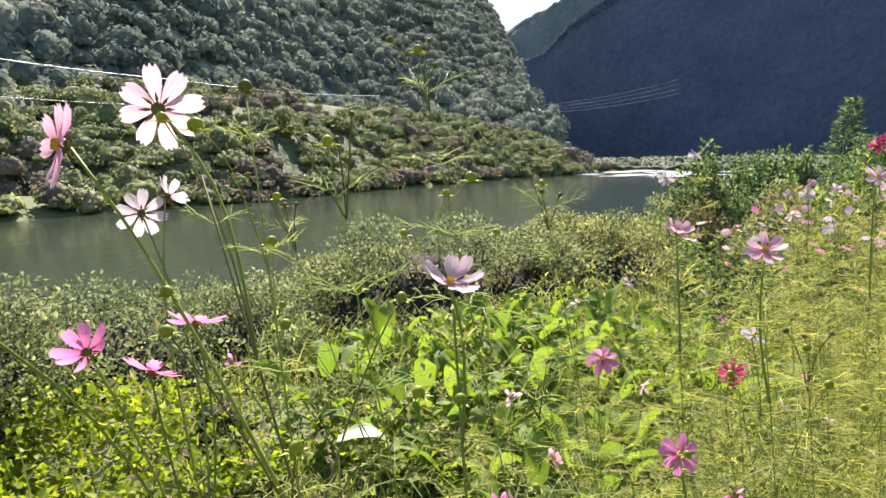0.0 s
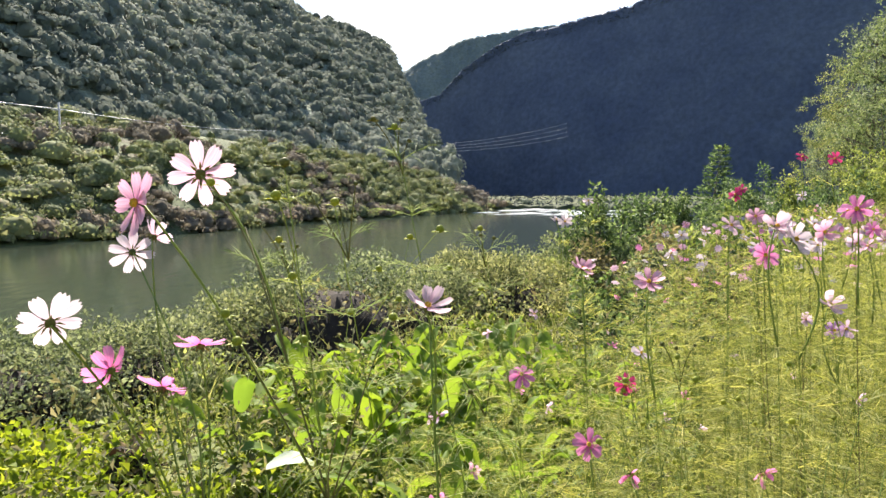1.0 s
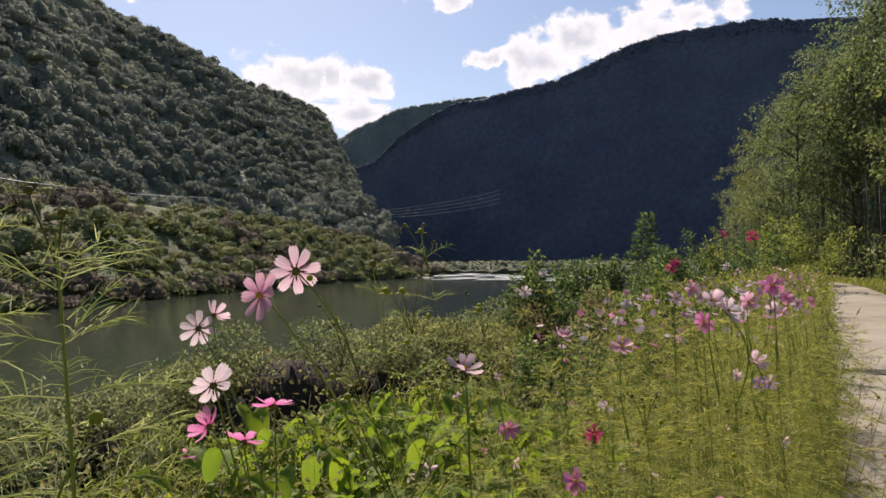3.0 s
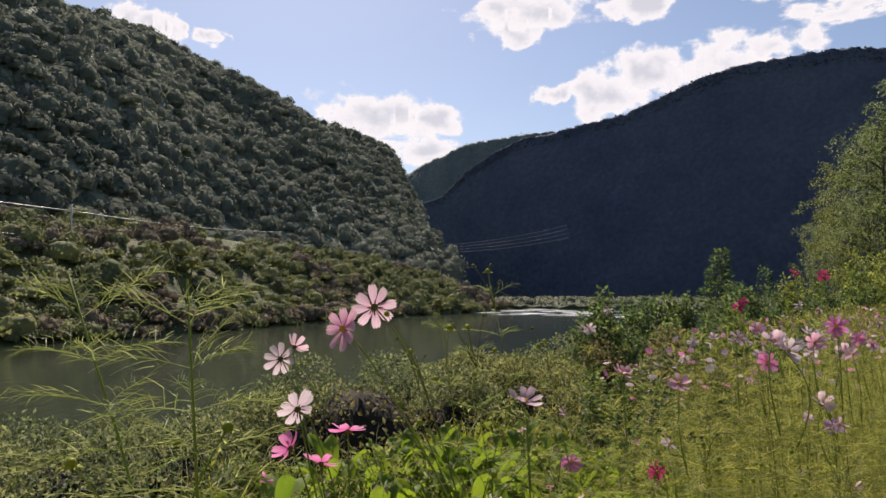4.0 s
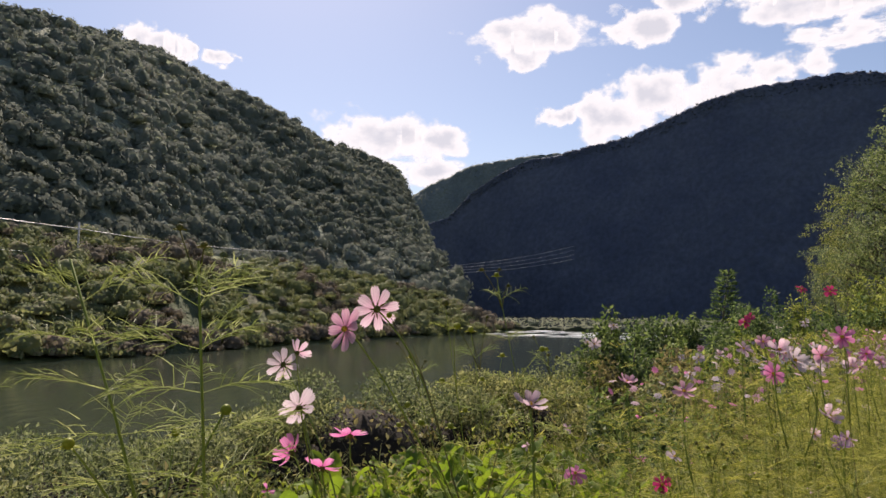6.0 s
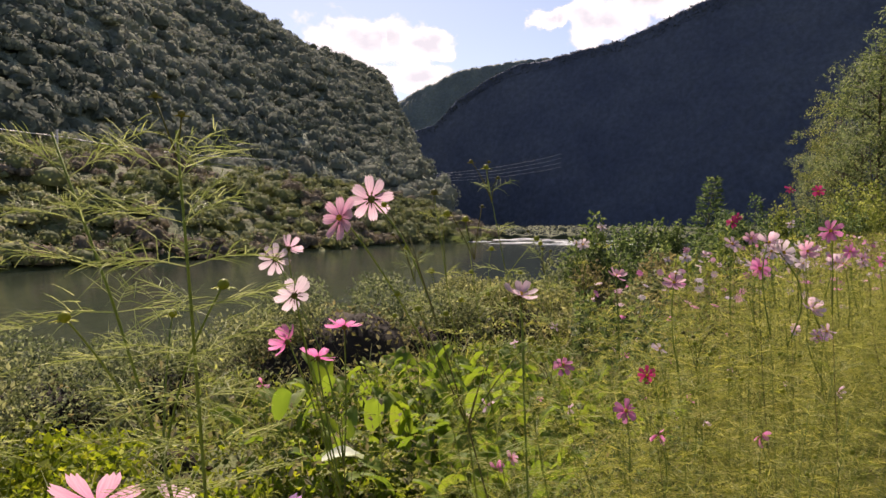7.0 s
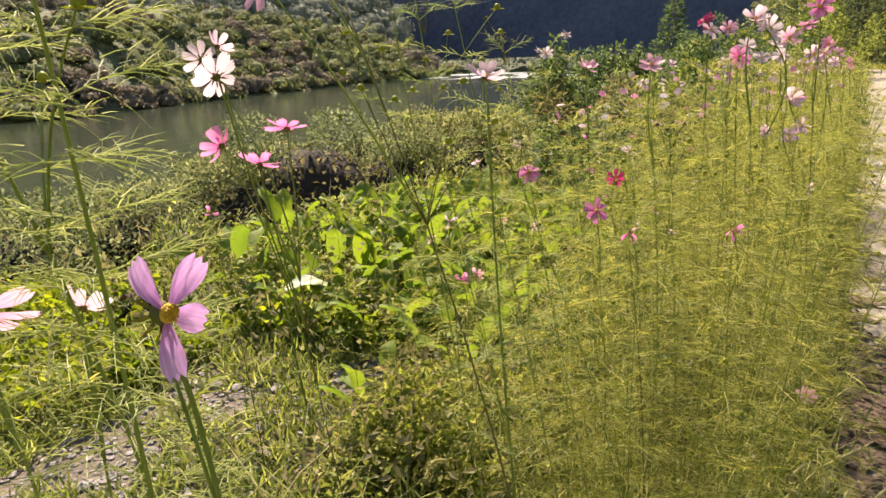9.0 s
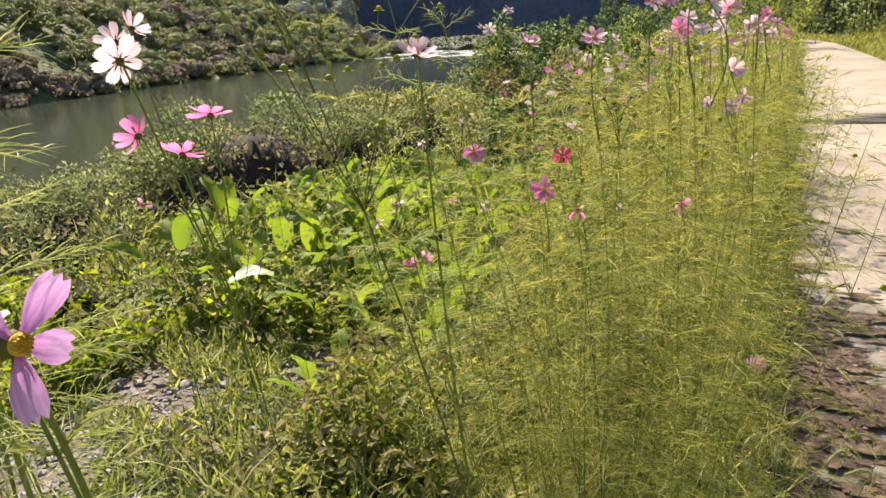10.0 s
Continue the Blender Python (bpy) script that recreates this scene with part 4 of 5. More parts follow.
def disc_mesh(material, r=0.0052):
    g = Geo()
    rng = np.random.default_rng(4)
    g.blob((0, 0, 0.002), (r, r, 0.0032), rng, 5, 12, 0.05)
    for i in range(26):
        a, q = i * 2.4, r * 0.85 * math.sqrt(i / 26)
        g.blob((q * math.cos(a), q * math.sin(a), 0.0045), (0.0009, 0.0009, 0.0014), rng, 3, 5, 0.1)
    return g.mesh("disc", material)


def calyx_mesh():
    g = Geo()
    rng = np.random.default_rng(5)
    g.blob((0, 0, -0.0035), (0.0062, 0.0062, 0.0048), rng, 5, 10, 0.08)
    a = np.arange(8) * math.pi / 4
    pos = np.stack([0.003 * np.cos(a), 0.003 * np.sin(a), a * 0 - 0.004], 1)
    g.leaves(pos, np.stack([np.cos(a), np.sin(a), a * 0 - 0.35], 1), np.tile([0, 0, 1.0], (8, 1)), 0.014, 0.003)
    return g.mesh("calyx", SEPAL)


KINDS = {"white": P_WHITE, "blush": P_BLUSH, "pink": P_PINK, "rose": P_ROSE, "crimson": P_RED, "lilac": P_LILAC}
PETALS = {}
for kind_name, kind_mat in KINDS.items():
    for cup_i, cup in enumerate((-0.15, 0.12, 0.45)):
        PETALS[kind_name, cup_i] = petal_mesh(kind_mat, cup=cup, seed=cup_i)
DISCS = disc_mesh(DISC), disc_mesh(DISC_DARK)
CALYX = calyx_mesh()


def head(plant, place, facing, colour, size=1.0, cup=1, dark=False, spin=0.0, seed=0, turns=(), ragged=1.0):
    """A flower head under a plant: the disc, with its petals and calyx on it."""
    rng = np.random.default_rng(seed + 100)
    ob = part("flower_head", DISCS[1 if dark else 0], None, plant, colour + " cosmos flower head")
    q = Vector(facing).to_track_quat("Z", "Y")
    ob.matrix_basis = Matrix.LocRotScale(Vector(place), q, Vector((size,) * 3))
    for i in range(len(turns) or 8):
        p = new("petal", PETALS[colour, cup])
        p.parent = ob
        p.matrix_basis = pose(0, 0, 0.0006 * (i % 2), ragged * rng.uniform(-16, 16), ragged * rng.uniform(-14, 10), (turns[i] if turns else spin + i * 360 / 8) + rng.uniform(-4, 4))
        k = rng.uniform(0.92, 1.08)
        p.scale = (k * (0.6 if turns and i == 3 else 1), rng.uniform(0.9, 1.08), 1)
    c = new("calyx", CALYX)
    c.parent = ob
    return ob


def bud_geo(g, rng, place, r=0.0048):
    g.blob(place, (r, r, r * 0.95), rng, 5, 9, 0.06)
    a = np.arange(7) * 0.9
    pos = np.array(place) + np.stack([r * 0.6 * np.cos(a), r * 0.6 * np.sin(a), a * 0 - r * 0.6], 1)
    g.leaves(pos, np.stack([np.cos(a), np.sin(a), a * 0 + 0.1], 1), np.tile([0, 0, 1.0], (7, 1)), r * 1.7, r * 0.6)


def thread(g, p, d, length, w, rng, sag=0.35, full=False, lite=False):
    """One thread of a feathery leaf: short strips that bend down; crossed strips where it is seen close."""
    d = np.array(d) / (np.linalg.norm(d) + 1e-9)
    side = np.cross(d, rng.normal(size=3))
    side /= np.linalg.norm(side) + 1e-9
    steps, widths = ((0, 0.35, 0.7, 1.0), (1.0, 0.95, 0.7, 0.15)) if full else ((0, 1.0), (1.0, 0.3)) if lite else ((0, 0.55, 1.0), (1.0, 0.85, 0.2))
    pts = [np.array(p) + d * length * t + np.array([0, 0, -sag * length * t * t]) for t in steps]
    for across in (side, np.cross(d, side)) if full else (side,):
        v = []
        for t, q in zip(widths, pts):
            v += [q - across * w * t / 2, q + across * w * t / 2]
        g.add(v, [(2 * n, 2 * n + 1, 2 * n + 3, 2 * n + 2) for n in range(len(pts) - 1)])


def feather(g, rng, p, d, length, w=0.0022, pairs=5, full=False):
    """A twice-cut thread leaf, held out flat, with threads that nod."""
    d = np.array(d, float)
    d /= np.linalg.norm(d)
    side = np.cross(d, (0, 0, 1.0))
    side /= np.linalg.norm(side) + 1e-9
    roll = rng.uniform(-0.6, 0.6)
    side = side * math.cos(roll) + np.cross(d, side) * math.sin(roll)
    droop = rng.uniform(0.12, 0.42)
    thread(g, p, d, length, w, rng, droop, full)
    for i in range(pairs):
        t = 0.2 + 0.72 * i / pairs
        q = np.array(p) + d * length * t + np.array([0, 0, -droop * length * t * t])
        for sg in (-1, 1):
            e = d * rng.uniform(0.5, 1.0) + side * sg * rng.uniform(0.5, 0.95) + np.array([0, 0, rng.uniform(-0.15, 0.3)])
            ll = length * (0.60 - 0.34 * t) * rng.uniform(0.7, 1.25)
            thread(g, q, e, ll, w * 0.85, rng, rng.uniform(0.05, 0.6), full)
            if length > 0.07:
                en = e / np.linalg.norm(e)
                for f, sh in ((0.45, -1),) if full else ((0.35, -1), (0.6, 1)):
                    thread(g, q + en * ll * f, en + side * sh * sg * 0.7 + np.array([0, 0, rng.uniform(-0.2, 0.3)]), ll * 0.42, w * 0.75, rng, 0.2, False, not full)


def bent(a, b, rng, amount, k=7):
    t = np.linspace(0, 1, k)[:, None]
    a, b = np.array(a, float), np.array(b, float)
    off = rng.normal(size=3) * amount * np.linalg.norm(b - a)
    return a * (1 - t) + b * t + off * np.sin(math.pi * t) + np.array([0, 0, 0.06]) * np.linalg.norm(b - a) * np.sin(math.pi * t)


def cosmos(base, top, rng, leaf=0.10, nodes=12, start=0.1, w=0.0022, r=0.0035, stem_mat=None, buds=2, whorl=2, pairs=5, full=False):
    """A cosmos plant: stem, feathery leaves and buds, in its own space. base is its foot."""
    foot = new("cosmos_plant")
    foot.matrix_basis = pose(*base)
    tip = np.array(top, float) - np.array(base, float)
    spine = bent((0, 0, -0.03), tip, rng, 0.02, 10)
    g = Geo()
    g.tube(spine, r, r * 0.35, 6)
    lf = Geo()
    turn = rng.uniform(0, 3.14)
    for i in range(nodes):
        t = start + (0.97 - start) * i / max(1, nodes - 1)
        f = t * (len(spine) - 1)
        k = min(int(f), len(spine) - 2)
        p = spine[k] * (1 - f + k) + spine[k + 1] * (f - k)
        turn += 1.57 + rng.uniform(-0.25, 0.25)
        ll = leaf * (1.15 - 0.55 * t) * rng.uniform(0.8, 1.2)
        for sg in np.arange(whorl) * 2 * math.pi / whorl:
            feather(lf, rng, p, (math.cos(turn + sg), math.sin(turn + sg), rng.uniform(-0.1, 0.35) + 0.8 * t ** 8), ll * rng.uniform(0.8, 1.15), w, pairs, full)
    for i in range(buds):
        t = rng.uniform(0.78, 0.94) if full else rng.uniform(0.55, 0.85)
        k = int(t * (len(spine) - 1))
        a = rng.uniform(0, 6.28)
        q = spine[k] + np.array([math.cos(a) * 0.09, math.sin(a) * 0.09, rng.uniform(0.10, 0.2)])
        g.tube(bent(spine[k], q, rng, 0.04), r * 0.4, r * 0.25, 5)
        bd = Geo()
        bud_geo(bd, rng, q)
        part("bud", bd, BUD, foot, "round green bud")
    part("stem", g, stem_mat or STEM, foot)
    part("foliage", lf, THREAD if full else FERN, foot, "thread-fine green leaves", smooth=False)
    return tagged(foot, "tall slender cosmos plant with feathery leaves", "flower", "cosmos plants"), spine


def stalk(foot, spine, at, place, rng, r=0.0013, material=None):
    """A flower stalk from the stem to a place, in the plant's space."""
    k = int(at * (len(spine) - 1))
    g = Geo()
    g.tube(bent(spine[k], place, rng, 0.05, 8), r * 1.3, r, 5)
    part("flower_stalk", g, material or STEM, foot)


SWAYING = []


def hero_plants():
    """The cosmos that stand by themselves before the bed."""
    rng = np.random.default_rng(80)
    def plant(base, top, heads, **kw):
        foot, spine = cosmos(base, top, rng, **kw)
        for i, (at, place, colour, size, cup, f, extra) in enumerate(heads):
            q, f = np.array(place) - np.array(base), np.array(f, float)
            stalk(foot, spine, at, q - f / np.linalg.norm(f) * 0.007, rng)
            head(foot, q, f, colour, size, cup, seed=len(SWAYING) * 10 + i, spin=rng.uniform(0, 45), **extra)
        SWAYING.append(foot)
        return foot

    d = {"dark": True}
    # two pale heads over the river, turned to the sun
    plant((0.47, 1.36, 0.0), (0.166, 1.515, 1.43),
          [(0.9, (0.107, 1.571, 1.485), "blush", 1.0, 1, (-0.30, 0.95, 0.12), d), (0.8, (0.066, 1.495, 1.455), "pink", 0.92, 1, (-0.68, -0.7, 0.15), {})],
          leaf=0.06, nodes=9, start=0.3, w=0.0010, full=True, r=0.0024, stem_mat=STEM_RED, buds=5, pairs=4)
    # white and rose heads on one bushy plant
    plant((0.20, 1.76, 0.0), (0.05, 1.73, 1.10),
          [(0.95, (-0.10, 1.915, 1.372), "white", 0.95, 1, (-0.55, 0.8, 0.05), d), (0.95, (-0.075, 1.95, 1.395), "blush", 0.8, 2, (0.5, 0.6, 0.5), d),
           (0.85, (0.008, 1.44, 1.349), "white", 0.80, 1, (-0.55, 0.75, 0.35), d),
           (0.9, (0.055, 1.735, 1.262), "rose", 0.95, 1, (0.0, 0.35, 0.95), d), (0.8, (0.010, 1.713, 1.210), "rose", 0.95, 1, (0.1, 0.4, 0.9), d),
           (0.75, (-0.039, 1.672, 1.245), "rose", 0.85, 2, (-0.8, 0.5, 0.3), d)],
          leaf=0.06, nodes=8, start=0.35, w=0.0010, full=True, r=0.0021, stem_mat=STEM_RED, buds=5, pairs=4)
    # budding tops before the water
    for base, top, k, ll in (((0.60, 1.68, 0.0), (0.306, 1.704, 1.543), 5, 0.11), ((0.60, 1.50, 0), (0.257, 1.543, 1.451), 4, 0.095),
                             ((0.66, 1.9, 0), (0.45, 1.926, 1.401), 5, 0.10), ((0.42, 1.42, 0), (0.209, 1.498, 1.49), 3, 0.06),
                             ((0.52, 1.95, 0), (0.165, 1.70, 1.40), 4, 0.06), 
                             ((0.80, 1.95, 0), (0.42, 1.75, 1.2), 4, 0.07), ((1.0, 2.2, 0), (0.76, 1.85, 1.2), 4, 0.07)):
        foot = plant(base, top, [], leaf=ll, nodes=k + 4, start=0.55, w=0.0010, full=True, r=0.0017, buds=3, stem_mat=STEM, whorl=3, pairs=4)
        g = Geo()
        q = np.array(top) - np.array(base)
        if k == 3:
            bud_geo(g, rng, q + np.array([0, 0, 0.004]), 0.0055)
            part("seed_head", g, SEPAL, foot, "spent brown flower head")
        else:
            bud_geo(g, rng, q + np.array([0, 0, 0.004]), 0.005)
            part("bud", g, BUD, foot, "plump green bud with spreading sepals")
            for turn in rng.uniform(0, 6.28) + np.arange(3) * 2.1:
                fork = q + np.array([0.028 * math.cos(turn), 0.028 * math.sin(turn), rng.uniform(-0.02, 0.03)])
                g = Geo()
                g.tube(bent(q - (q / np.linalg.norm(q)) * 0.06, fork, rng, 0.04, 6), 0.0008, 0.0007, 5)
                bud_geo(g, rng, fork, rng.uniform(0.0025, 0.004))
                part("side_bud", g, SEPAL, foot, "small bud on a thin forked stalk")
    # pale pink head low before the bush
    plant((0.46, 1.62, 0), (0.353, 1.588, 1.31), [(0.97, (0.351, 1.586, 1.334), "blush", 0.78, 2, (0.2, -0.35, 0.9), {})], leaf=0.06, nodes=8, w=0.0016, buds=1)
    # tall leafy stems
    foot = plant((0.035, 1.01, 0), (-0.014, 1.034, 1.52), [], leaf=0.128, nodes=21, start=0.42, w=0.00095, full=True, r=0.0031, buds=0, pairs=7, whorl=3)
    for dx, dz in ((-0.016, 0.020), (0.004, 0.006)):
        g = Geo()
        g.tube([(-0.049, 0.024, 1.50), (-0.049 + dx, 0.024, 1.525 + dz)], 0.0008, 0.0007, 5)
        bud_geo(g, rng, np.array([-0.049 + dx, 0.024, 1.527 + dz]), 0.003)
        part("bud", g, SEPAL, foot, "small round closed bud")
    plant((-0.08, 1.09, 0), (-0.142, 1.095, 1.525), [], leaf=0.128, nodes=20, start=0.4, w=0.00095, full=True, r=0.0031, buds=3, pairs=7, whorl=3)
    plant((-0.22, 1.22, 0), (-0.31, 1.20, 1.42), [(0.97, (-0.305, 1.20, 1.53), "blush", 0.9, 2, (-0.2, 0.5, 0.8), {})], leaf=0.128, nodes=17, start=0.3, w=0.00095, full=True, r=0.0030, buds=2, pairs=7, whorl=3)
    plant((-0.36, 1.45, 0), (-0.43, 1.43, 1.20), [], leaf=0.14, nodes=13, start=0.25, w=0.00095, full=True, r=0.0030, buds=2, pairs=7, whorl=3)
    # large heads close by: one seen from below, one turned aside with petals missing
    plant((-0.10, 1.22, 0), (-0.135, 1.15, 1.14), [(0.98, (-0.132, 1.143, 1.185), "pink", 1.28, 1, (-0.15, 0.66, 0.72), d)], leaf=0.08, nodes=6, buds=1)
    plant((-0.12, 1.28, 0), (-0.09, 1.22, 1.12), [(0.98, (-0.075, 1.20, 1.165), "blush", 0.6, 2, (0.3, 0.5, 0.7), d)], leaf=0.08, nodes=6, buds=1)
    plant((0.10, 1.03, 0), (0.068, 0.922, 1.228), [(0.99, (0.073, 0.912, 1.254), "lilac", 0.92, 1, (0.82, -0.55, 0.1), {"turns": (114, 40, -96, -30)})], leaf=0.06, nodes=5, r=0.003, buds=0)


# flower heads in the bed: place, size
BED_WHITE = [(1.031, 3.40, 1.431), (0.851, 3.138, 1.371), (0.90, 3.22, 1.36), (1.237, 2.525, 1.321), (1.558, 2.88, 1.323), (0.82, 2.194, 1.128), (1.339, 2.429, 1.332), (2.3, 4.1, 1.22), (1.9, 3.9, 1.25), (1.82, 4.64, 1.222), (1.325, 3.223, 1.307), (1.291, 3.232, 1.24), (2.05, 3.7, 1.444), (0.93, 1.83, 1.39), (1.35, 2.62, 1.36), (1.62, 2.9, 1.36), (1.9, 3.3, 1.33)]
BED_BLUSH = [(0.968, 2.119, 1.398), (1.467, 2.469, 1.332), (2.041, 3.163, 1.288), (0.908, 1.845, 1.41), (1.17, 2.109, 1.239), (1.501, 2.733, 1.089), (1.671, 3.796, 1.288), (0.806, 3.294, 1.015), (2.2, 3.5, 1.30), (2.7, 4.3, 1.25), (1.30, 2.25, 1.16)]
BED_PINK = [(0.673, 1.754, 1.337), (0.638, 1.983, 1.332), (1.222, 2.219, 1.377), (1.129, 2.332, 1.407), (1.393, 2.325, 1.337), (1.724, 4.137, 1.3), (1.20, 1.98, 0.55), (0.515, 2.634, 0.70), (2.5, 3.9, 1.28), (1.75, 2.75, 1.33), (2.9, 4.6, 1.2)]
BED_ROSE = [(1.031, 2.104, 1.34), (1.442, 2.475, 1.413), (1.107, 1.949, 1.433), (0.56, 2.147, 1.10), (0.613, 1.838, 1.07), (1.60, 2.6, 1.36), (2.4, 3.55, 1.27), (3.2, 5.0, 1.2)]
BED_RED = [(1.752, 3.017, 1.57), (1.765, 3.227, 1.589), (0.79, 2.198, 1.06), (1.486, 3.156, 1.453), (1.53, 3.2, 1.47)]
BED_LILAC = [(1.45, 2.52, 1.10)]


def flower_bed():
    rng = np.random.default_rng(81)
    # five plants with no flower, repeated
    kinds = []
    for i in range(6):
        h = 0.92 + 0.05 * i
        lean = rng.uniform(-0.06, 0.06, 2)
        foot, _ = cosmos((0, 0, 0), (lean[0], lean[1], h), rng, leaf=0.125, nodes=16, start=0.06, w=0.0014, r=0.0017, buds=1, pairs=4,
                         stem_mat=STEM)
        kinds.append(foot)
    n = 0
    while n < 300:
        l, s = 1.05 + 6.5 * rng.uniform() ** 1.35, rng.uniform(0.18, 0.56) if rng.uniform() < 0.76 else rng.uniform(0.56, 1.3)
        x, y = xy(l, s)
        if math.hypot(x - 0.25, y - 0.7) < 0.55 or (s > 0.75 and l < 1.35):
            continue
        if float(waves(np.array(x), np.array(y), 44, 0.45)) < -0.35:
            continue
        z = float(height(np.array(x), np.array(y)))
        sc = rng.uniform(0.74, 1.12) * (1.14 - 0.34 * s) * min(1.36, 0.50 + 0.40 * l)
        sc = min(sc, (1.24 if l < 4 else 1.12) / (0.92 + 0.05 * (n % 6)) * rng.uniform(0.85, 1.0))
        out = 16 * max(0.0, 0.42 - s) / 0.24
        tall = pose(x, y, z, rng.uniform(-13, 5) + out * 0.6, rng.uniform(-14, 4) + out, 0) @ pose(0, 0, 0, 0, 0, rng.uniform(0, 360))
        ob = kinds[n] if n < 6 else copy_thing(kinds[n % 6], tall)
        ob.matrix_basis = tall
        ob.scale = (sc, sc, sc)
        n += 1
    # plants in flower
    for colour, rows in (("white", BED_WHITE), ("blush", BED_BLUSH), ("pink", BED_PINK), ("rose", BED_ROSE), ("crimson", BED_RED), ("lilac", BED_LILAC)):
        for p in rows:
            p = np.array(p)
            base = p * np.array([1, 1, 0]) + np.array([rng.uniform(0.02, 0.22), rng.uniform(-0.05, 0.1), 0])
            base[2] = float(height(base[0], base[1]))
            foot, spine = cosmos(base, p - np.array([0, 0, 0.06]), rng, leaf=0.12, nodes=13, start=0.1, w=0.0013, r=0.0016, buds=2, stem_mat=STEM_RED if rng.uniform() < 0.3 else STEM)
            q = p - base
            f = np.array([rng.uniform(-0.5, 0.3), -0.6 + rng.uniform(-0.4, 0.3), rng.uniform(0.2, 0.9)])
            stalk(foot, spine, 0.93, q - f / np.linalg.norm(f) * 0.006, rng)
            head(foot, q, f, colour, rng.uniform(0.60, 0.80), int(rng.integers(0, 3)), spin=rng.uniform(0, 45), seed=int(rng.integers(0, 999)), ragged=rng.uniform(1.2, 2.4))
            tagged(foot, colour + " cosmos in bloom on a slender stem")
    # withered heads among the stems
    for i in range(30):
        l, s = rng.uniform(1.3, 5.0), rng.uniform(0.15, 1.9)
        x, y = xy(l, s)
        z = float(height(np.array(x), np.array(y)))
        p = np.array([x, y, z + rng.uniform(0.55, 1.0)])
        base = np.array([x + rng.uniform(-0.05, 0.1), y, z])
        foot, spine = cosmos(base, p - np.array([0, 0, 0.05]), rng, leaf=0.10, nodes=7, r=0.0022, buds=1, stem_mat=STEM_RED)
        stalk(foot, spine, 0.93, p - base - np.array([0, 0, 0.006]), rng)
        head(foot, p - base, (rng.uniform(-0.6, 0.6), -0.7, rng.uniform(-0.5, 0.4)), ("blush", "rose")[i % 2], 0.6, 2, True, seed=i, turns=tuple(rng.uniform(0, 360, 5)), ragged=3.0)
        tagged(foot, "fading cosmos with crumpled drooping petals")
    # loose threads that fill the space between the stems
    g = Geo()
    k = 32000
    l, s = 1.35 + 6.2 * rng.uniform(size=k) ** 1.1, 0.2 + 0.7 * rng.uniform(size=k) ** 1.7
    x, y = xy(l, s)
    top = np.minimum(1.26, 0.42 + 0.42 * l) * (1.05 - 0.3 * s) * (0.9 + 0.18 * waves(x, y, 41, 0.6))
    pos = np.stack([x, y, height(x, y) + top * rng.uniform(0.03, 1, k) ** 0.8], 1)
    over = 0.30 * np.clip(0.42 - s, 0, 1)[:, None] * pos[:, 2:] ** 1.2
    pos[:, :2] -= N * over
    pos = pos[waves(x, y, 44, 0.45) > rng.uniform(-0.6, -0.1, k)]
    k = len(pos)
    g.leaves(pos, unit(rng, k) + np.array([0, 0, 0.3]), unit(rng, k), rng.uniform(0.025, 0.075, k), 0.0017)
    thing("thread_leaves", g, FERN, "fine thread leaves crowding between the cosmos stems", "foliage", kind="stuff", smooth=False)
    # the rest of the bed, farther along the lane
    green, brown = Geo(), Geo()
    for i in range(650):
        l, s = 6 + 23 * rng.uniform() ** 1.3, rng.uniform(0.15, 2.0)
        x, y = xy(l, s)
        z = float(height(np.array(x), np.array(y)))
        h = rng.uniform(0.7, 1.15)
        k = 66
        pos = np.array([x, y, z]) + rng.normal(size=(k, 3)) * np.array([0.13, 0.13, 0]) + np.array([0, 0, 1]) * rng.uniform(0.02, h, (k, 1))
        (brown if i % 5 < 2 else green).leaves(pos, unit(rng, k) + np.array([0, 0, 0.5]), unit(rng, k), rng.uniform(0.05, 0.12, k), 0.010 + 0.0009 * l)
    thing("cosmos_thicket", green, WEED, "feathery green thicket of cosmos along the lane", "flowers", kind="stuff", smooth=False)
    thing("withered_thicket", brown, OLIVE, "withering brown and olive stalks along the lane", "flowers", kind="stuff", smooth=False)
    for colour in ("blush", "pink", "rose", "white"):
        g = Geo()
        for i in range(60):
            l, s = 4.5 + 15 * rng.uniform() ** 1.5, rng.uniform(0.15, 1.9)
            x, y = xy(l, s)
            z = float(height(np.array(x), np.array(y))) + rng.uniform(0.85, 1.15)
            a = np.arange(8) * math.pi / 4
            t = rng.normal(size=3) * 0.4 + np.array([0, -0.5, 0.8])
            e1 = np.cross(t, (1, 0, 0.2))
            e1 /= np.linalg.norm(e1)
            e2 = np.cross(t, e1)
            e2 /= np.linalg.norm(e2)
            way = np.cos(a)[:, None] * e1 + np.sin(a)[:, None] * e2
            g.leaves(np.tile([x, y, z], (8, 1)), way, np.tile(t, (8, 1)), 0.034, 0.02, 0.05)
        thing("distant_blooms", g, KINDS[colour], colour + " cosmos blooms farther along the bed", "flowers", kind="stuff")


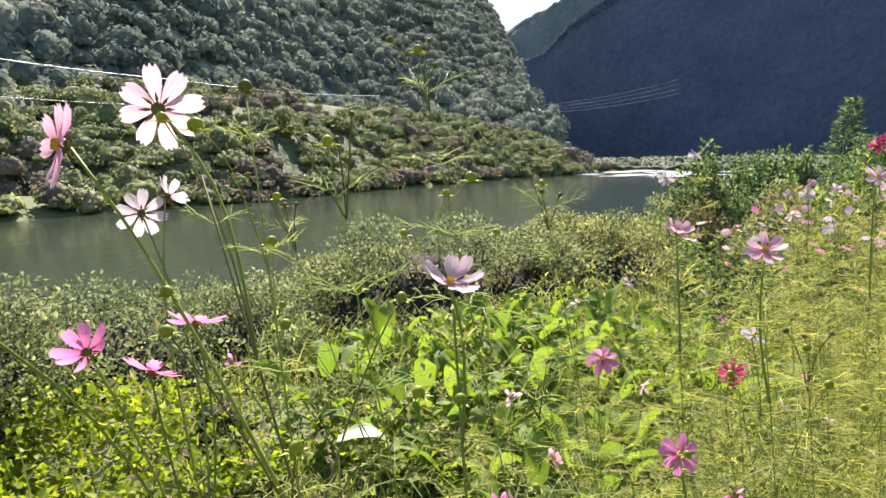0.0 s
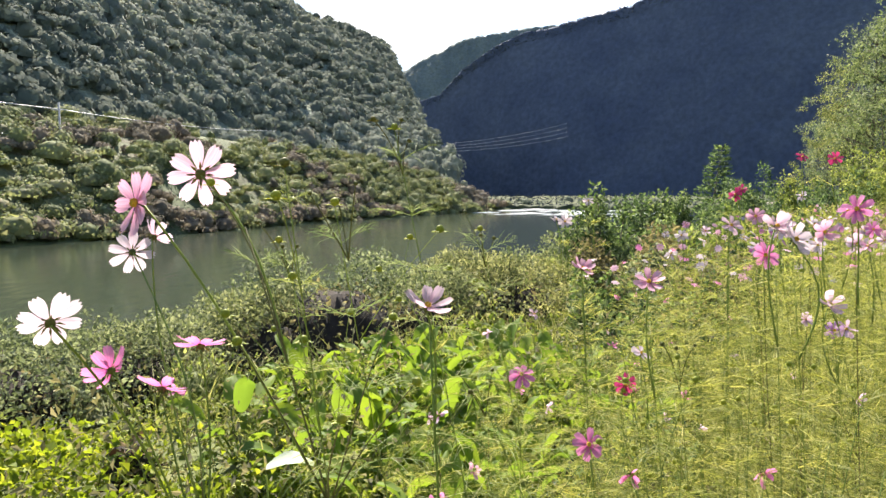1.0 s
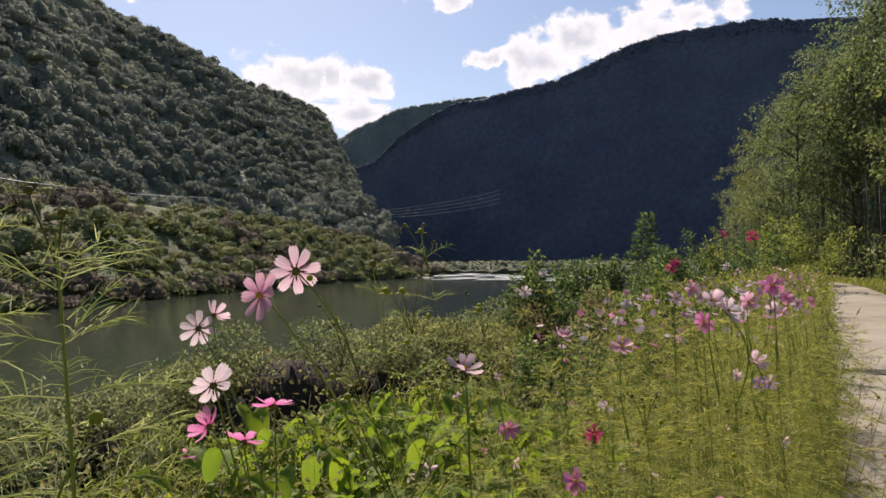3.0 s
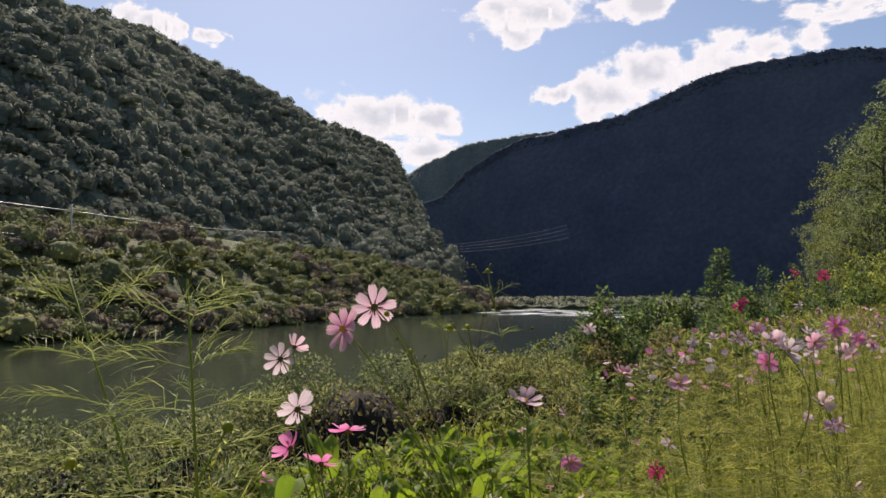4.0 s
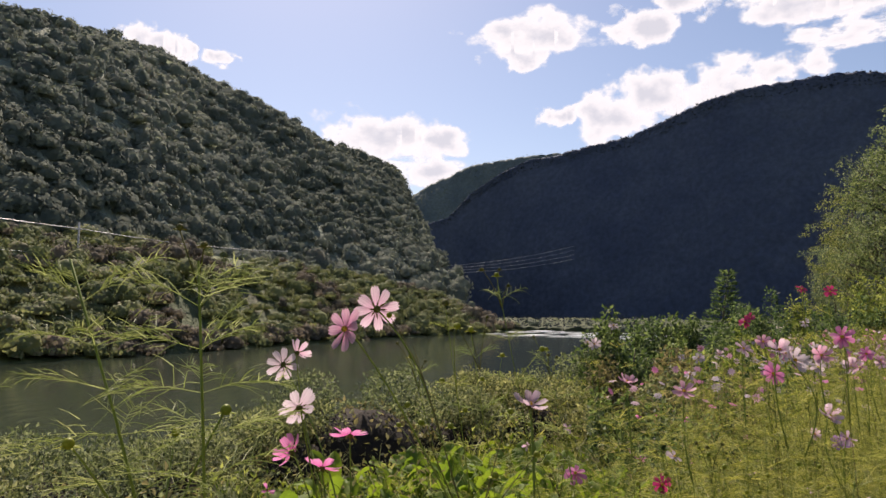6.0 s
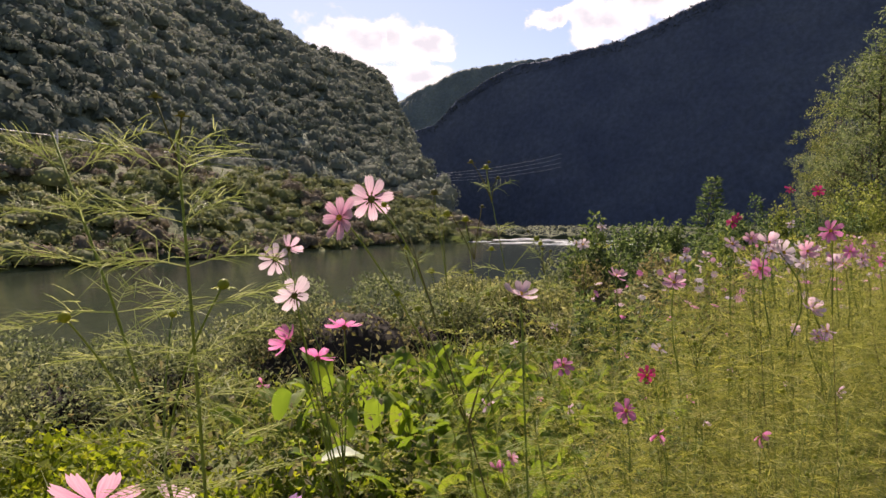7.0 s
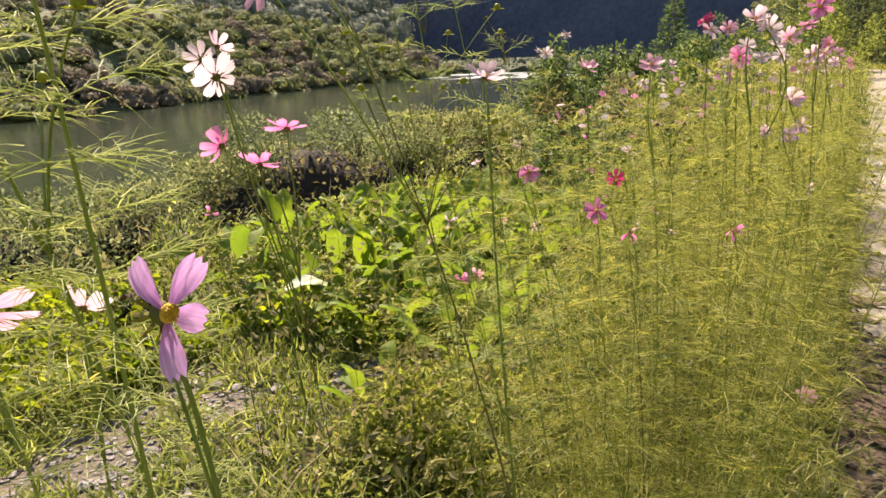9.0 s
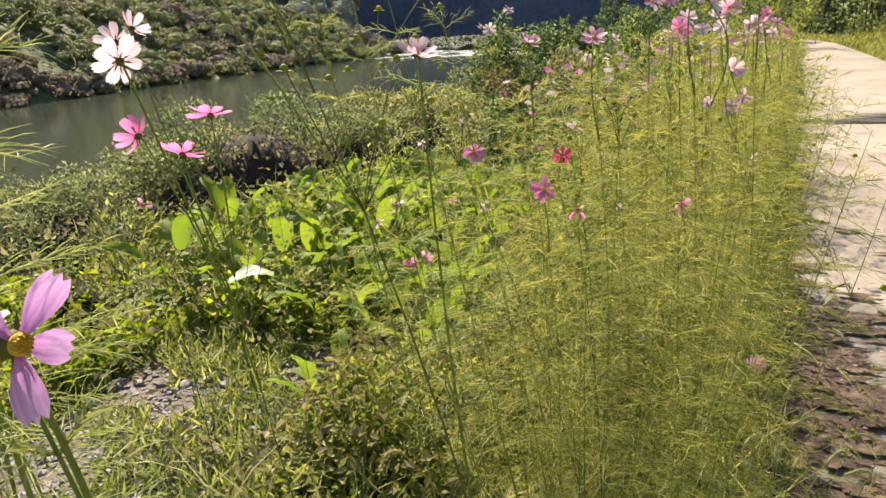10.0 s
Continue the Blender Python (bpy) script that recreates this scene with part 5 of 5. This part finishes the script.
def broad_leaf_mesh(rng, length, width, material, curl):
    g = Geo()
    n, k = 7, 5
    v = []
    for i in range(n):
        t = i / (n - 1)
        w = width * math.sin(math.pi * min(1, 0.08 + t * 0.9)) ** 0.7
        for j in range(k):
            q = j / (k - 1) * 2 - 1
            x = length * t
            z = curl * length * math.sin(t * 2.2) + 0.18 * w * q * q + 0.010 * math.sin(7 * t + 5 * q) * t
            v.append((x, q * w / 2 * (1 + 0.06 * math.sin(11 * t)), z))
    g.add(v, [(i * k + j, i * k + j + 1, (i + 1) * k + j + 1, (i + 1) * k + j) for i in range(n - 1) for j in range(k - 1)])
    return g.mesh("leaf", material)


def vegetables():
    """Leaf radish rows behind the gravel."""
    rng = np.random.default_rng(82)
    blades = [broad_leaf_mesh(rng, rng.uniform(0.13, 0.18), rng.uniform(0.065, 0.09), BROAD, c) for c in (0.25, 0.35, 0.1, 0.45)]
    pale = broad_leaf_mesh(rng, 0.15, 0.10, PALE, 0.2)
    kinds = []
    for v in range(3):
        foot = new("leaf_vegetable")
        leaves = []
        for i in range(11):
            a, tilt = i * 2.4, 20 + 50 * (i / 11) + rng.uniform(-8, 8)
            r = rng.uniform(0.07, 0.16)
            h = 0.07 + 0.19 * (1 - i / 11) * rng.uniform(0.7, 1.2)
            q = np.array([math.cos(a) * r, math.sin(a) * r, h])
            g = Geo()
            g.tube(bent((0, 0, -0.02), q, rng, 0.05, 5), 0.005, 0.003, 5)
            part("stalk", g, STEM, foot)
            leaves.append((q, a, tilt))
        for q, a, tilt in leaves:
            lf = part("leaf", blades[int(rng.integers(0, 4))], None, foot)
            lf.matrix_basis = pose(*q, 0, 0, math.degrees(a) + rng.uniform(-25, 25)) @ pose(0, 0, 0, rng.uniform(-30, 30), -58 + tilt + rng.uniform(-14, 26), 0)
        kinds.append(tagged(foot, "bright green broad-leaved vegetable plant", "vegetable", "vegetable rows"))
    spots = []
    for i in range(96):
        l, s = rng.uniform(1.7, 4.6), rng.uniform(1.25, 3.1)
        if s > 1.5 and l < 2.4:
            continue
        spots.append((l, s))
    for i, (l, s) in enumerate(spots):
        x, y = xy(l, s)
        m = pose(x, y, float(height(np.array(x), np.array(y))), 0, 0, rng.uniform(0, 360))
        ob = kinds[i] if i < 3 else copy_thing(kinds[i % 3], m)
        ob.matrix_basis = m
        sc = rng.uniform(0.9, 1.3)
        ob.scale = (sc, sc, sc)
    # one large leaf turned with its white underside up
    foot = new("leaf_vegetable")
    foot.matrix_basis = pose(-0.06, 2.98, 0.0)
    g = Geo()
    g.tube(bent((0, 0, -0.02), (-0.06, 0.0, 0.56), rng, 0.05, 6), 0.006, 0.003, 5)
    part("stalk", g, STEM, foot)
    lf = part("leaf", pale, None, foot, "pale underside of a turned leaf")
    lf.matrix_basis = pose(-0.06, 0, 0.58, 0, 8, 10)
    tagged(foot, "broad-leaved vegetable with a turned white leaf", "vegetable", "vegetable rows")


def weeds():
    rng = np.random.default_rng(83)

    def carpet(name, material, label, count, lr, sr, hmax, size, keep=None):
        g = Geo()
        l = lr[0] + (lr[1] - lr[0]) * rng.uniform(size=count) ** 1.6
        s = sr[0] + (sr[1] - sr[0]) * rng.uniform(size=count)
        # uneven edges
        if sr[0] > 1:
            l, s = l + 0.22 * waves(s, l * 0.2, 31, 0.8) + rng.normal(size=count) * 0.12, s + 0.16 * waves(l, s * 0.2, 32, 0.8) + rng.normal(size=count) * 0.08
        x, y = xy(l, s)
        ok = (np.hypot(x - 0.25, y - 0.7) > 0.6)
        if keep is not None:
            ok &= keep(l, s)
        x, y, l = x[ok], y[ok], l[ok]
        z = height(x, y)
        mound = np.clip(0.6 + (0.35 if "lime" in name else 0.9) * waves(x, y, 9, 1.0), 0.06, 1.5)
        k = len(x)
        pos = np.stack([x, y, z + hmax * mound * rng.uniform(0, 1, k) ** 0.6], 1)
        sz = size * rng.uniform(0.6, 1.4, k) * (1 + 0.06 * np.maximum(0, l - 3))
        g.leaves(pos, unit(rng, k) + np.array([0, 0, 0.35]), unit(rng, k) + np.array([0, 0, 0.9]), sz, sz * (0.85 if "lime" in name else 0.5))
        thing(name, g, material, label, "weeds", kind="stuff", smooth=False)

    gravel = lambda l, s: ~((l < 2.3) & (s > 1.45) & (s < 2.55) & (l > 0.7))
    carpet("low_weeds", WEED, "low mixed green weeds under the flowers", 42000, (-1.0, 26), (1.25, 7.5), 0.42, 0.045, gravel)
    carpet("bed_weeds", WEED, "small weeds between the cosmos stems", 21000, (0.9, 9), (0.02, 1.5), 0.30, 0.030)
    carpet("lime_weeds", LIME, "bright yellow-green leafy weeds", 14000, (-0.8, 2.2), (2.7, 4.6), 0.5, 0.045, gravel)
    carpet("lime_patches", LIME, "yellow-green leaves among the vegetables", 5000, (3.4, 9.0), (1.4, 4.6), 0.40, 0.06)

    carpet("lime_undergrowth", LIME, "bright leafy weeds around the vegetables", 15000, (1.6, 4.0), (0.95, 2.7), 0.32, 0.036, gravel)
    carpet("fine_weeds", GRASS, "fine light green weeds among the vegetables", 15000, (1.5, 5.5), (1.15, 3.4), 0.40, 0.032, gravel)
    carpet("withered_weeds", OLIVE, "withering brown weeds among the cosmos", 9000, (1.3, 11), (0.1, 3.2), 0.62, 0.036)
    carpet("tall_weeds", SHRUB, "darker leafy weeds growing among the cosmos", 19000, (2.1, 11), (0.42, 2.8), 0.62, 0.036, lambda l, s: (s < 1.15) | (l > 4.4))

    carpet("verge_weeds", GRASS, "short trodden grass beside the lane", 9000, (-7, 1.4), (0.2, 5.5), 0.08, 0.05, lambda l, s: (s > 2.6) | (l < 0.9))
    carpet("edge_weeds", SHRUB, "dark leafy weeds hanging over the lane edge", 7000, (0.9, 9), (0.04, 0.42), 0.24, 0.032)
    carpet("corner_weeds", LIME, "leafy green weeds at the foot of the cosmos", 3500, (0.9, 2.4), (0.1, 0.9), 0.40, 0.034)
    carpet("side_weeds", WEED, "mixed green weeds on the river side of the cosmos", 12000, (1.5, 5), (0.5, 1.4), 0.55, 0.032)
    carpet("side_brown", OLIVE, "dry brown weeds on the river side of the cosmos", 5000, (1.5, 6), (0.45, 1.5), 0.6, 0.026)
    carpet("slope_weeds", MUGWORT, "grey-green weeds over the slope to the river", 38000, (-6, 42), (4.0, 20.5), 0.13, 0.05)

    # long grass
    g = Geo()
    for i in range(7600):
        zone = rng.uniform()
        if zone < 0.25:
            l, s, h = rng.uniform(2.8, 8), rng.uniform(1.7, 5.5), rng.uniform(0.3, 0.75)
        elif zone < 0.5:
            l, s, h = rng.uniform(-1, 9), rng.uniform(1.2, 7), rng.uniform(0.2, 0.6)
        elif zone < 0.75:
            l, s, h = 0.9 + 14 * rng.uniform() ** 1.5, rng.uniform(0.0, 0.3), rng.uniform(0.06, 0.30)
        else:
            l, s, h = 0.9 + 6 * rng.uniform(), rng.uniform(0.1, 1.4), rng.uniform(0.2, 0.6)
        x, y = xy(l, s)
        if math.hypot(x - 0.25, y - 0.7) < 0.5 or not gravel(np.array(l), np.array(s)):
            continue
        z = float(height(np.array(x), np.array(y)))
        a = rng.uniform(0, 6.28)
        d = np.array([math.cos(a), math.sin(a), 0]) * rng.uniform(0.2, 0.7)
        side = np.array([-math.sin(a), math.cos(a), 0]) * 0.0035 * (1 + 0.05 * l)
        p = np.array([x, y, z])
        v = []
        for t, w in ((0, 1), (0.4, 0.9), (0.75, 0.6), (1, 0.1)):
            c = p + np.array([0, 0, h * (t - 0.32 * t * t)]) + d * h * t * t
            v += [c - side * w, c + side * w]
        g.add(v, [(0, 1, 3, 2), (2, 3, 5, 4), (4, 5, 7, 6)])
    thing("tall_grass", g, GRASS, "long thin grass blades among the weeds", "grass", kind="stuff", smooth=False)

    # grass on the other side of the lane
    g = Geo()
    k = 34000
    l, s = 4 + 40 * rng.uniform(size=k) ** 1.2, -2.2 - 6 * rng.uniform(size=k) ** 1.2
    bend = lane_bend(l)
    x, y = xy(l, s + bend)
    pos = np.stack([x, y, height(x, y)], 1)
    hh = rng.uniform(0.08, 0.3, k) * (1.0 + 0.7 * np.clip(waves(x, y, 47, 1.6), 0, 1.4))
    g.leaves(pos, unit(rng, k) * 0.6 + np.array([0, 0, 1.0]), unit(rng, k), hh, 0.006 + 0.0007 * l)
    thing("verge_grass", g, GRASS, "sunlit short grass on the far verge of the lane", "grass", kind="stuff", smooth=False)


def special_mounds():
    """Larger bushes in the middle distance, with near-black hearts for the deep shade under them."""
    rng = np.random.default_rng(84)
    for az, d, r, h in ((-3.8, 6.3, 0.95, 1.05), (-8.5, 6.0, 0.6, 0.75), (3.5, 7.4, 0.8, 0.8), (-10.5, 7.2, 0.8, 0.8), (10.0, 8.2, 0.9, 0.82), (-18, 6.0, 0.8, 0.7), (-27, 5.6, 0.8, 0.8), (-34, 4.6, 0.5, 1.0), (6.5, 10.5, 1.0, 0.9), (14, 11, 0.9, 0.95)):
        p = aim(az, 0, d)
        z = float(height(p[0], p[1]))
        base = new("weed_bush")
        base.matrix_basis = pose(p[0], p[1], z)
        lf = Geo()
        for i in range(16):
            g = Geo()
            a, q = rng.uniform(0, 6.28), rng.uniform(0.2, 0.95) * r
            top = np.array([math.cos(a) * q, math.sin(a) * q, h * (1 - 0.45 * (q / r) ** 2) * rng.uniform(0.8, 1.05)])
            g.tube([(0, 0, -0.02), top * np.array([0.4, 0.4, 0.6]), top], 0.010, 0.003, 5)
            part("stem", g, BARK, base)
            # leaves left off the camera side so that the dark heart shows
            if d < 7.5 and -9 < az < 5 and top[1] < -0.25 * r:
                continue
            crown(lf, rng, top, (0.3, 0.3, 0.2), 400, 0.022 + 0.0026 * d, 0.7, -0.3)
        # near-black heart and brown coat added for the shade inside the bush
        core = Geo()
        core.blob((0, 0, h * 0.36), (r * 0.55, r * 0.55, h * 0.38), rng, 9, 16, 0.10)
        part("shaded_heart", core, PIT, base, "near-black heart that paints the shade inside the bush")
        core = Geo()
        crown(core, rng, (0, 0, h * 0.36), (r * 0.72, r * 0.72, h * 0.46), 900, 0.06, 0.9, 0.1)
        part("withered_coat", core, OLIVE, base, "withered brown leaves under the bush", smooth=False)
        part("leaves", lf, MUGWORT, base, smooth=False)
        tagged(base, "grey-green mugwort bush with shaded hollow stems", "bush", "bushes above the river")


def foxtails():
    rng = np.random.default_rng(85)
    kinds = []
    for v in range(4):
        foot = new("foxtail_grass")
        h, reach = rng.uniform(0.35, 0.62), rng.uniform(0.15, 0.3)
        t = np.linspace(0, 1, 9)
        pts = np.stack([reach * t**2, 0 * t, h * t], 1)
        g = Geo()
        g.tube(pts, 0.0014, 0.0009, 4)
        for i in range(4):
            a = rng.uniform(0, 6.28)
            thread(g, pts[1 + i], (math.cos(a), math.sin(a), 1.3), rng.uniform(0.12, 0.22), 0.006, rng, 0.9)
        part("blade", g, GRASS, foot)
        g = Geo()
        u = np.linspace(0, 1, 8)
        hp = pts[-1] + np.stack([0.055 * np.sin(u * 1.6), 0 * u, 0.03 * np.sin(u * 2.2) - 0.035 * u * u], 1)
        g.tube(hp, 0.0036, 0.0016, 6)
        k = 150
        i = rng.integers(0, 8, k)
        dd = unit(rng, k) + np.array([0.5, 0, 0.1])
        g.leaves(hp[i] + rng.normal(size=(k, 3)) * 0.001, dd, unit(rng, k), 0.014, 0.0011)
        part("seed_head", g, DRY, foot, "bristly pale seed head")
        kinds.append(tagged(foot, "foxtail grass with drooping bristly head", "grass", "foxtails by the lane"))
    for i in range(62):
        l, s = 1.1 + 4 * rng.uniform() ** 1.4, rng.uniform(0.06, 0.28)
        if i > 50:
            l, s = rng.uniform(1.1, 3), rng.uniform(0.4, 2.2)
        x, y = xy(l, s)
        if math.hypot(x - 0.25, y - 0.7) < 0.6:
            continue
        m = pose(x, y, float(height(np.array(x), np.array(y))), 0, 0, rng.uniform(-150, 60))
        ob = kinds[i] if i < 4 else copy_thing(kinds[i % 4], m)
        ob.matrix_basis = m


def stones():
    rng = np.random.default_rng(86)
    g = Geo()
    k = 26
    lv, sv = np.linspace(0.3, 2.55, k), np.linspace(1.3, 2.7, k)
    v = []
    for l in lv:
        for s in sv:
            x, y = xy(l + 0.05 * math.sin(9 * s), s + 0.06 * math.sin(7 * l))
            out = max(abs(l - 1.42) / 1.13, abs(s - 2.0) / 0.7)
            v.append((x, y, float(height(np.array(x), np.array(y))) + 0.02 * math.cos(min(1.0, out) ** 3 * 2.2) + rng.uniform(0, 0.006)))
    g.add(v, [(i * k + j, i * k + j + 1, (i + 1) * k + j + 1, (i + 1) * k + j) for i in range(k - 1) for j in range(k - 1)])
    thing("bare_earth", g, EARTH, "bare stony brown earth beside the vegetables", "ground", kind="structure")
    g = Geo()
    for i in range(1900):
        l, s = 1.42 + rng.normal() * 0.55, 2.0 + rng.normal() * 0.32
        x, y = xy(l, s)
        r = rng.uniform(0.004, 0.02) if i % 12 else rng.uniform(0.02, 0.035)
        g.blob((x, y, float(height(np.array(x), np.array(y))) + 0.02 + r * 0.2), (r, r * rng.uniform(0.6, 1), r * 0.5), rng, 3, 6, 0.3)
    for i in range(80):
        l, s = 1.2 + 9 * rng.uniform(), 0.1 - abs(rng.normal()) * 0.14
        x, y = xy(l, s)
        r = rng.uniform(0.004, 0.013)
        g.blob((x, y, 0.02 + r * 0.2), (r, r, r * 0.6), rng, 4, 6, 0.25)
    thing("gravel", g, STONE, "grey broken stones on bare soil", "gravel", kind="stuff", smooth=False)
    # sparse weeds on the stones
    g = Geo()
    c = 15000
    l, s = rng.uniform(0.3, 2.5, c), rng.uniform(1.35, 2.65, c)
    keep = waves(l * 3, s * 3, 12, 1.0) > -0.25
    x, y = xy(l[keep], s[keep])
    c = len(x)
    g.leaves(np.stack([x, y, height(x, y) + 0.02], 1), unit(rng, c) + np.array([0, 0, 0.9]), unit(rng, c), rng.uniform(0.02, 0.12, c), 0.009)
    thing("stone_weeds", g, WEED, "sparse small weeds between the stones", "weeds", kind="stuff", smooth=False)
    # dry litter along the lane's edge
    g = Geo()
    c = 2600
    l = 1.0 + 12 * rng.uniform(size=c) ** 1.5
    s = 0.2 - np.abs(rng.normal(size=c)) * 0.17
    x, y = xy(l, s)
    g.leaves(np.stack([x, y, np.maximum(height(x, y), 0.014 + 0.026 * (s < 0.3)) + rng.uniform(0.004, 0.02, c)], 1), unit(rng, c) * np.array([1, 1, 0.15]),
             unit(rng, c) * 0.3 + np.array([0, 0, 1.0]), rng.uniform(0.012, 0.045, c), rng.uniform(0.005, 0.016, c))
    thing("leaf_litter", g, LITTER, "dry brown leaf litter along the lane edge", "litter", kind="stuff", smooth=False)
    g = Geo()
    c = 26
    l, s = rng.uniform(2.2, 3.4, c), -rng.uniform(0.15, 0.7, c)
    x, y = xy(l, s)
    g.leaves(np.stack([x, y, np.full(c, 0.04)], 1), unit(rng, c) * np.array([1, 1, 0.1]), unit(rng, c) * 0.2 + np.array([0, 0, 1.0]), 0.028, 0.014)
    thing("fallen_petals", g, P_PINK, "fallen pink petals on the lane", "petals", kind="stuff")


def dark_clump():
    rng = np.random.default_rng(88)
    # added lump, coloured near-black to stand in for a shaded hollow
    base = new("withered_clump")
    x, y = -0.98, 4.08
    base.matrix_basis = pose(x, y, float(height(np.array(x), np.array(y))))
    g = Geo()
    g.blob((0, 0, 0.11), (0.12, 0.11, 0.15), rng, 8, 12, 0.2)
    g.tube([(0, 0, -0.02), (0.01, 0, 0.15), (0, 0, 0.2)], 0.03, 0.06, 7)
    part("dark_core", g, PIT, base)
    g = Geo()
    crown(g, rng, (0, 0, 0.14), (0.14, 0.13, 0.16), 60, 0.06, 0.5, 0.4)
    part("leaves", g, LITTER, base, smooth=False)
    tagged(base, "near-black lump with brown leaves, for a dark hollow among the weeds", "dead plant")


def motions():
    """The wind in the tall cosmos: small leanings, in millimetres at the head."""
    rng = np.random.default_rng(90)
    seen = {0: [(0, 1), (0.5, -2), (1, -1), (1.5, 3), (2, -3), (2.5, 1), (3.2, -1), (4.5, 3), (5.2, 0), (6.5, 0), (7, 3), (7.5, -1), (8, -2), (8.5, 0), (10, -1)],
            1: [(0, -6), (0.5, 2), (1, -2), (1.5, 12), (2.5, 0), (3.2, 8), (4.5, -1), (5.2, 3), (6.5, 0), (7, 2), (7.5, -3), (8.5, -3), (9, 5), (9.5, -2), (10, 1)],
            2: [(0, 6), (0.5, -11), (1, 9), (1.75, 0), (2.5, -8), (3.5, 3), (4.5, -2), (5.5, 5), (6.5, 9), (7.5, -5), (8.5, 4), (10, -2)]}
    steps = [0.5 * k for k in range(21)]
    for i, foot in enumerate(SWAYING):
        m0 = foot.matrix_basis.copy()
        ph = rng.uniform(0, 6.28)
        rows = seen.get(i) or [(t, 3.5 * math.sin(2.3 * t + ph)) for t in steps]
        walk(foot, [(t, m0 @ pose(0, 0, 0, 0.06 * math.sin(2.9 * t + ph), math.degrees(mm / 1400), 0)) for t, mm in rows])


ground()
road()
shadow_band()
soil_and_shade()
road_edge()
river()
mountains()
far_bank_scrub()
clouds()
right_forest()
undergrowth()
thin_trunks()
hillside_wood()
far_shrubs()
near_scrub()
special_mounds()
shrubs()
young_conifer()
power_lines()
hero_plants()
flower_bed()
vegetables()
weeds()
foxtails()
stones()
dark_clump()
motions()
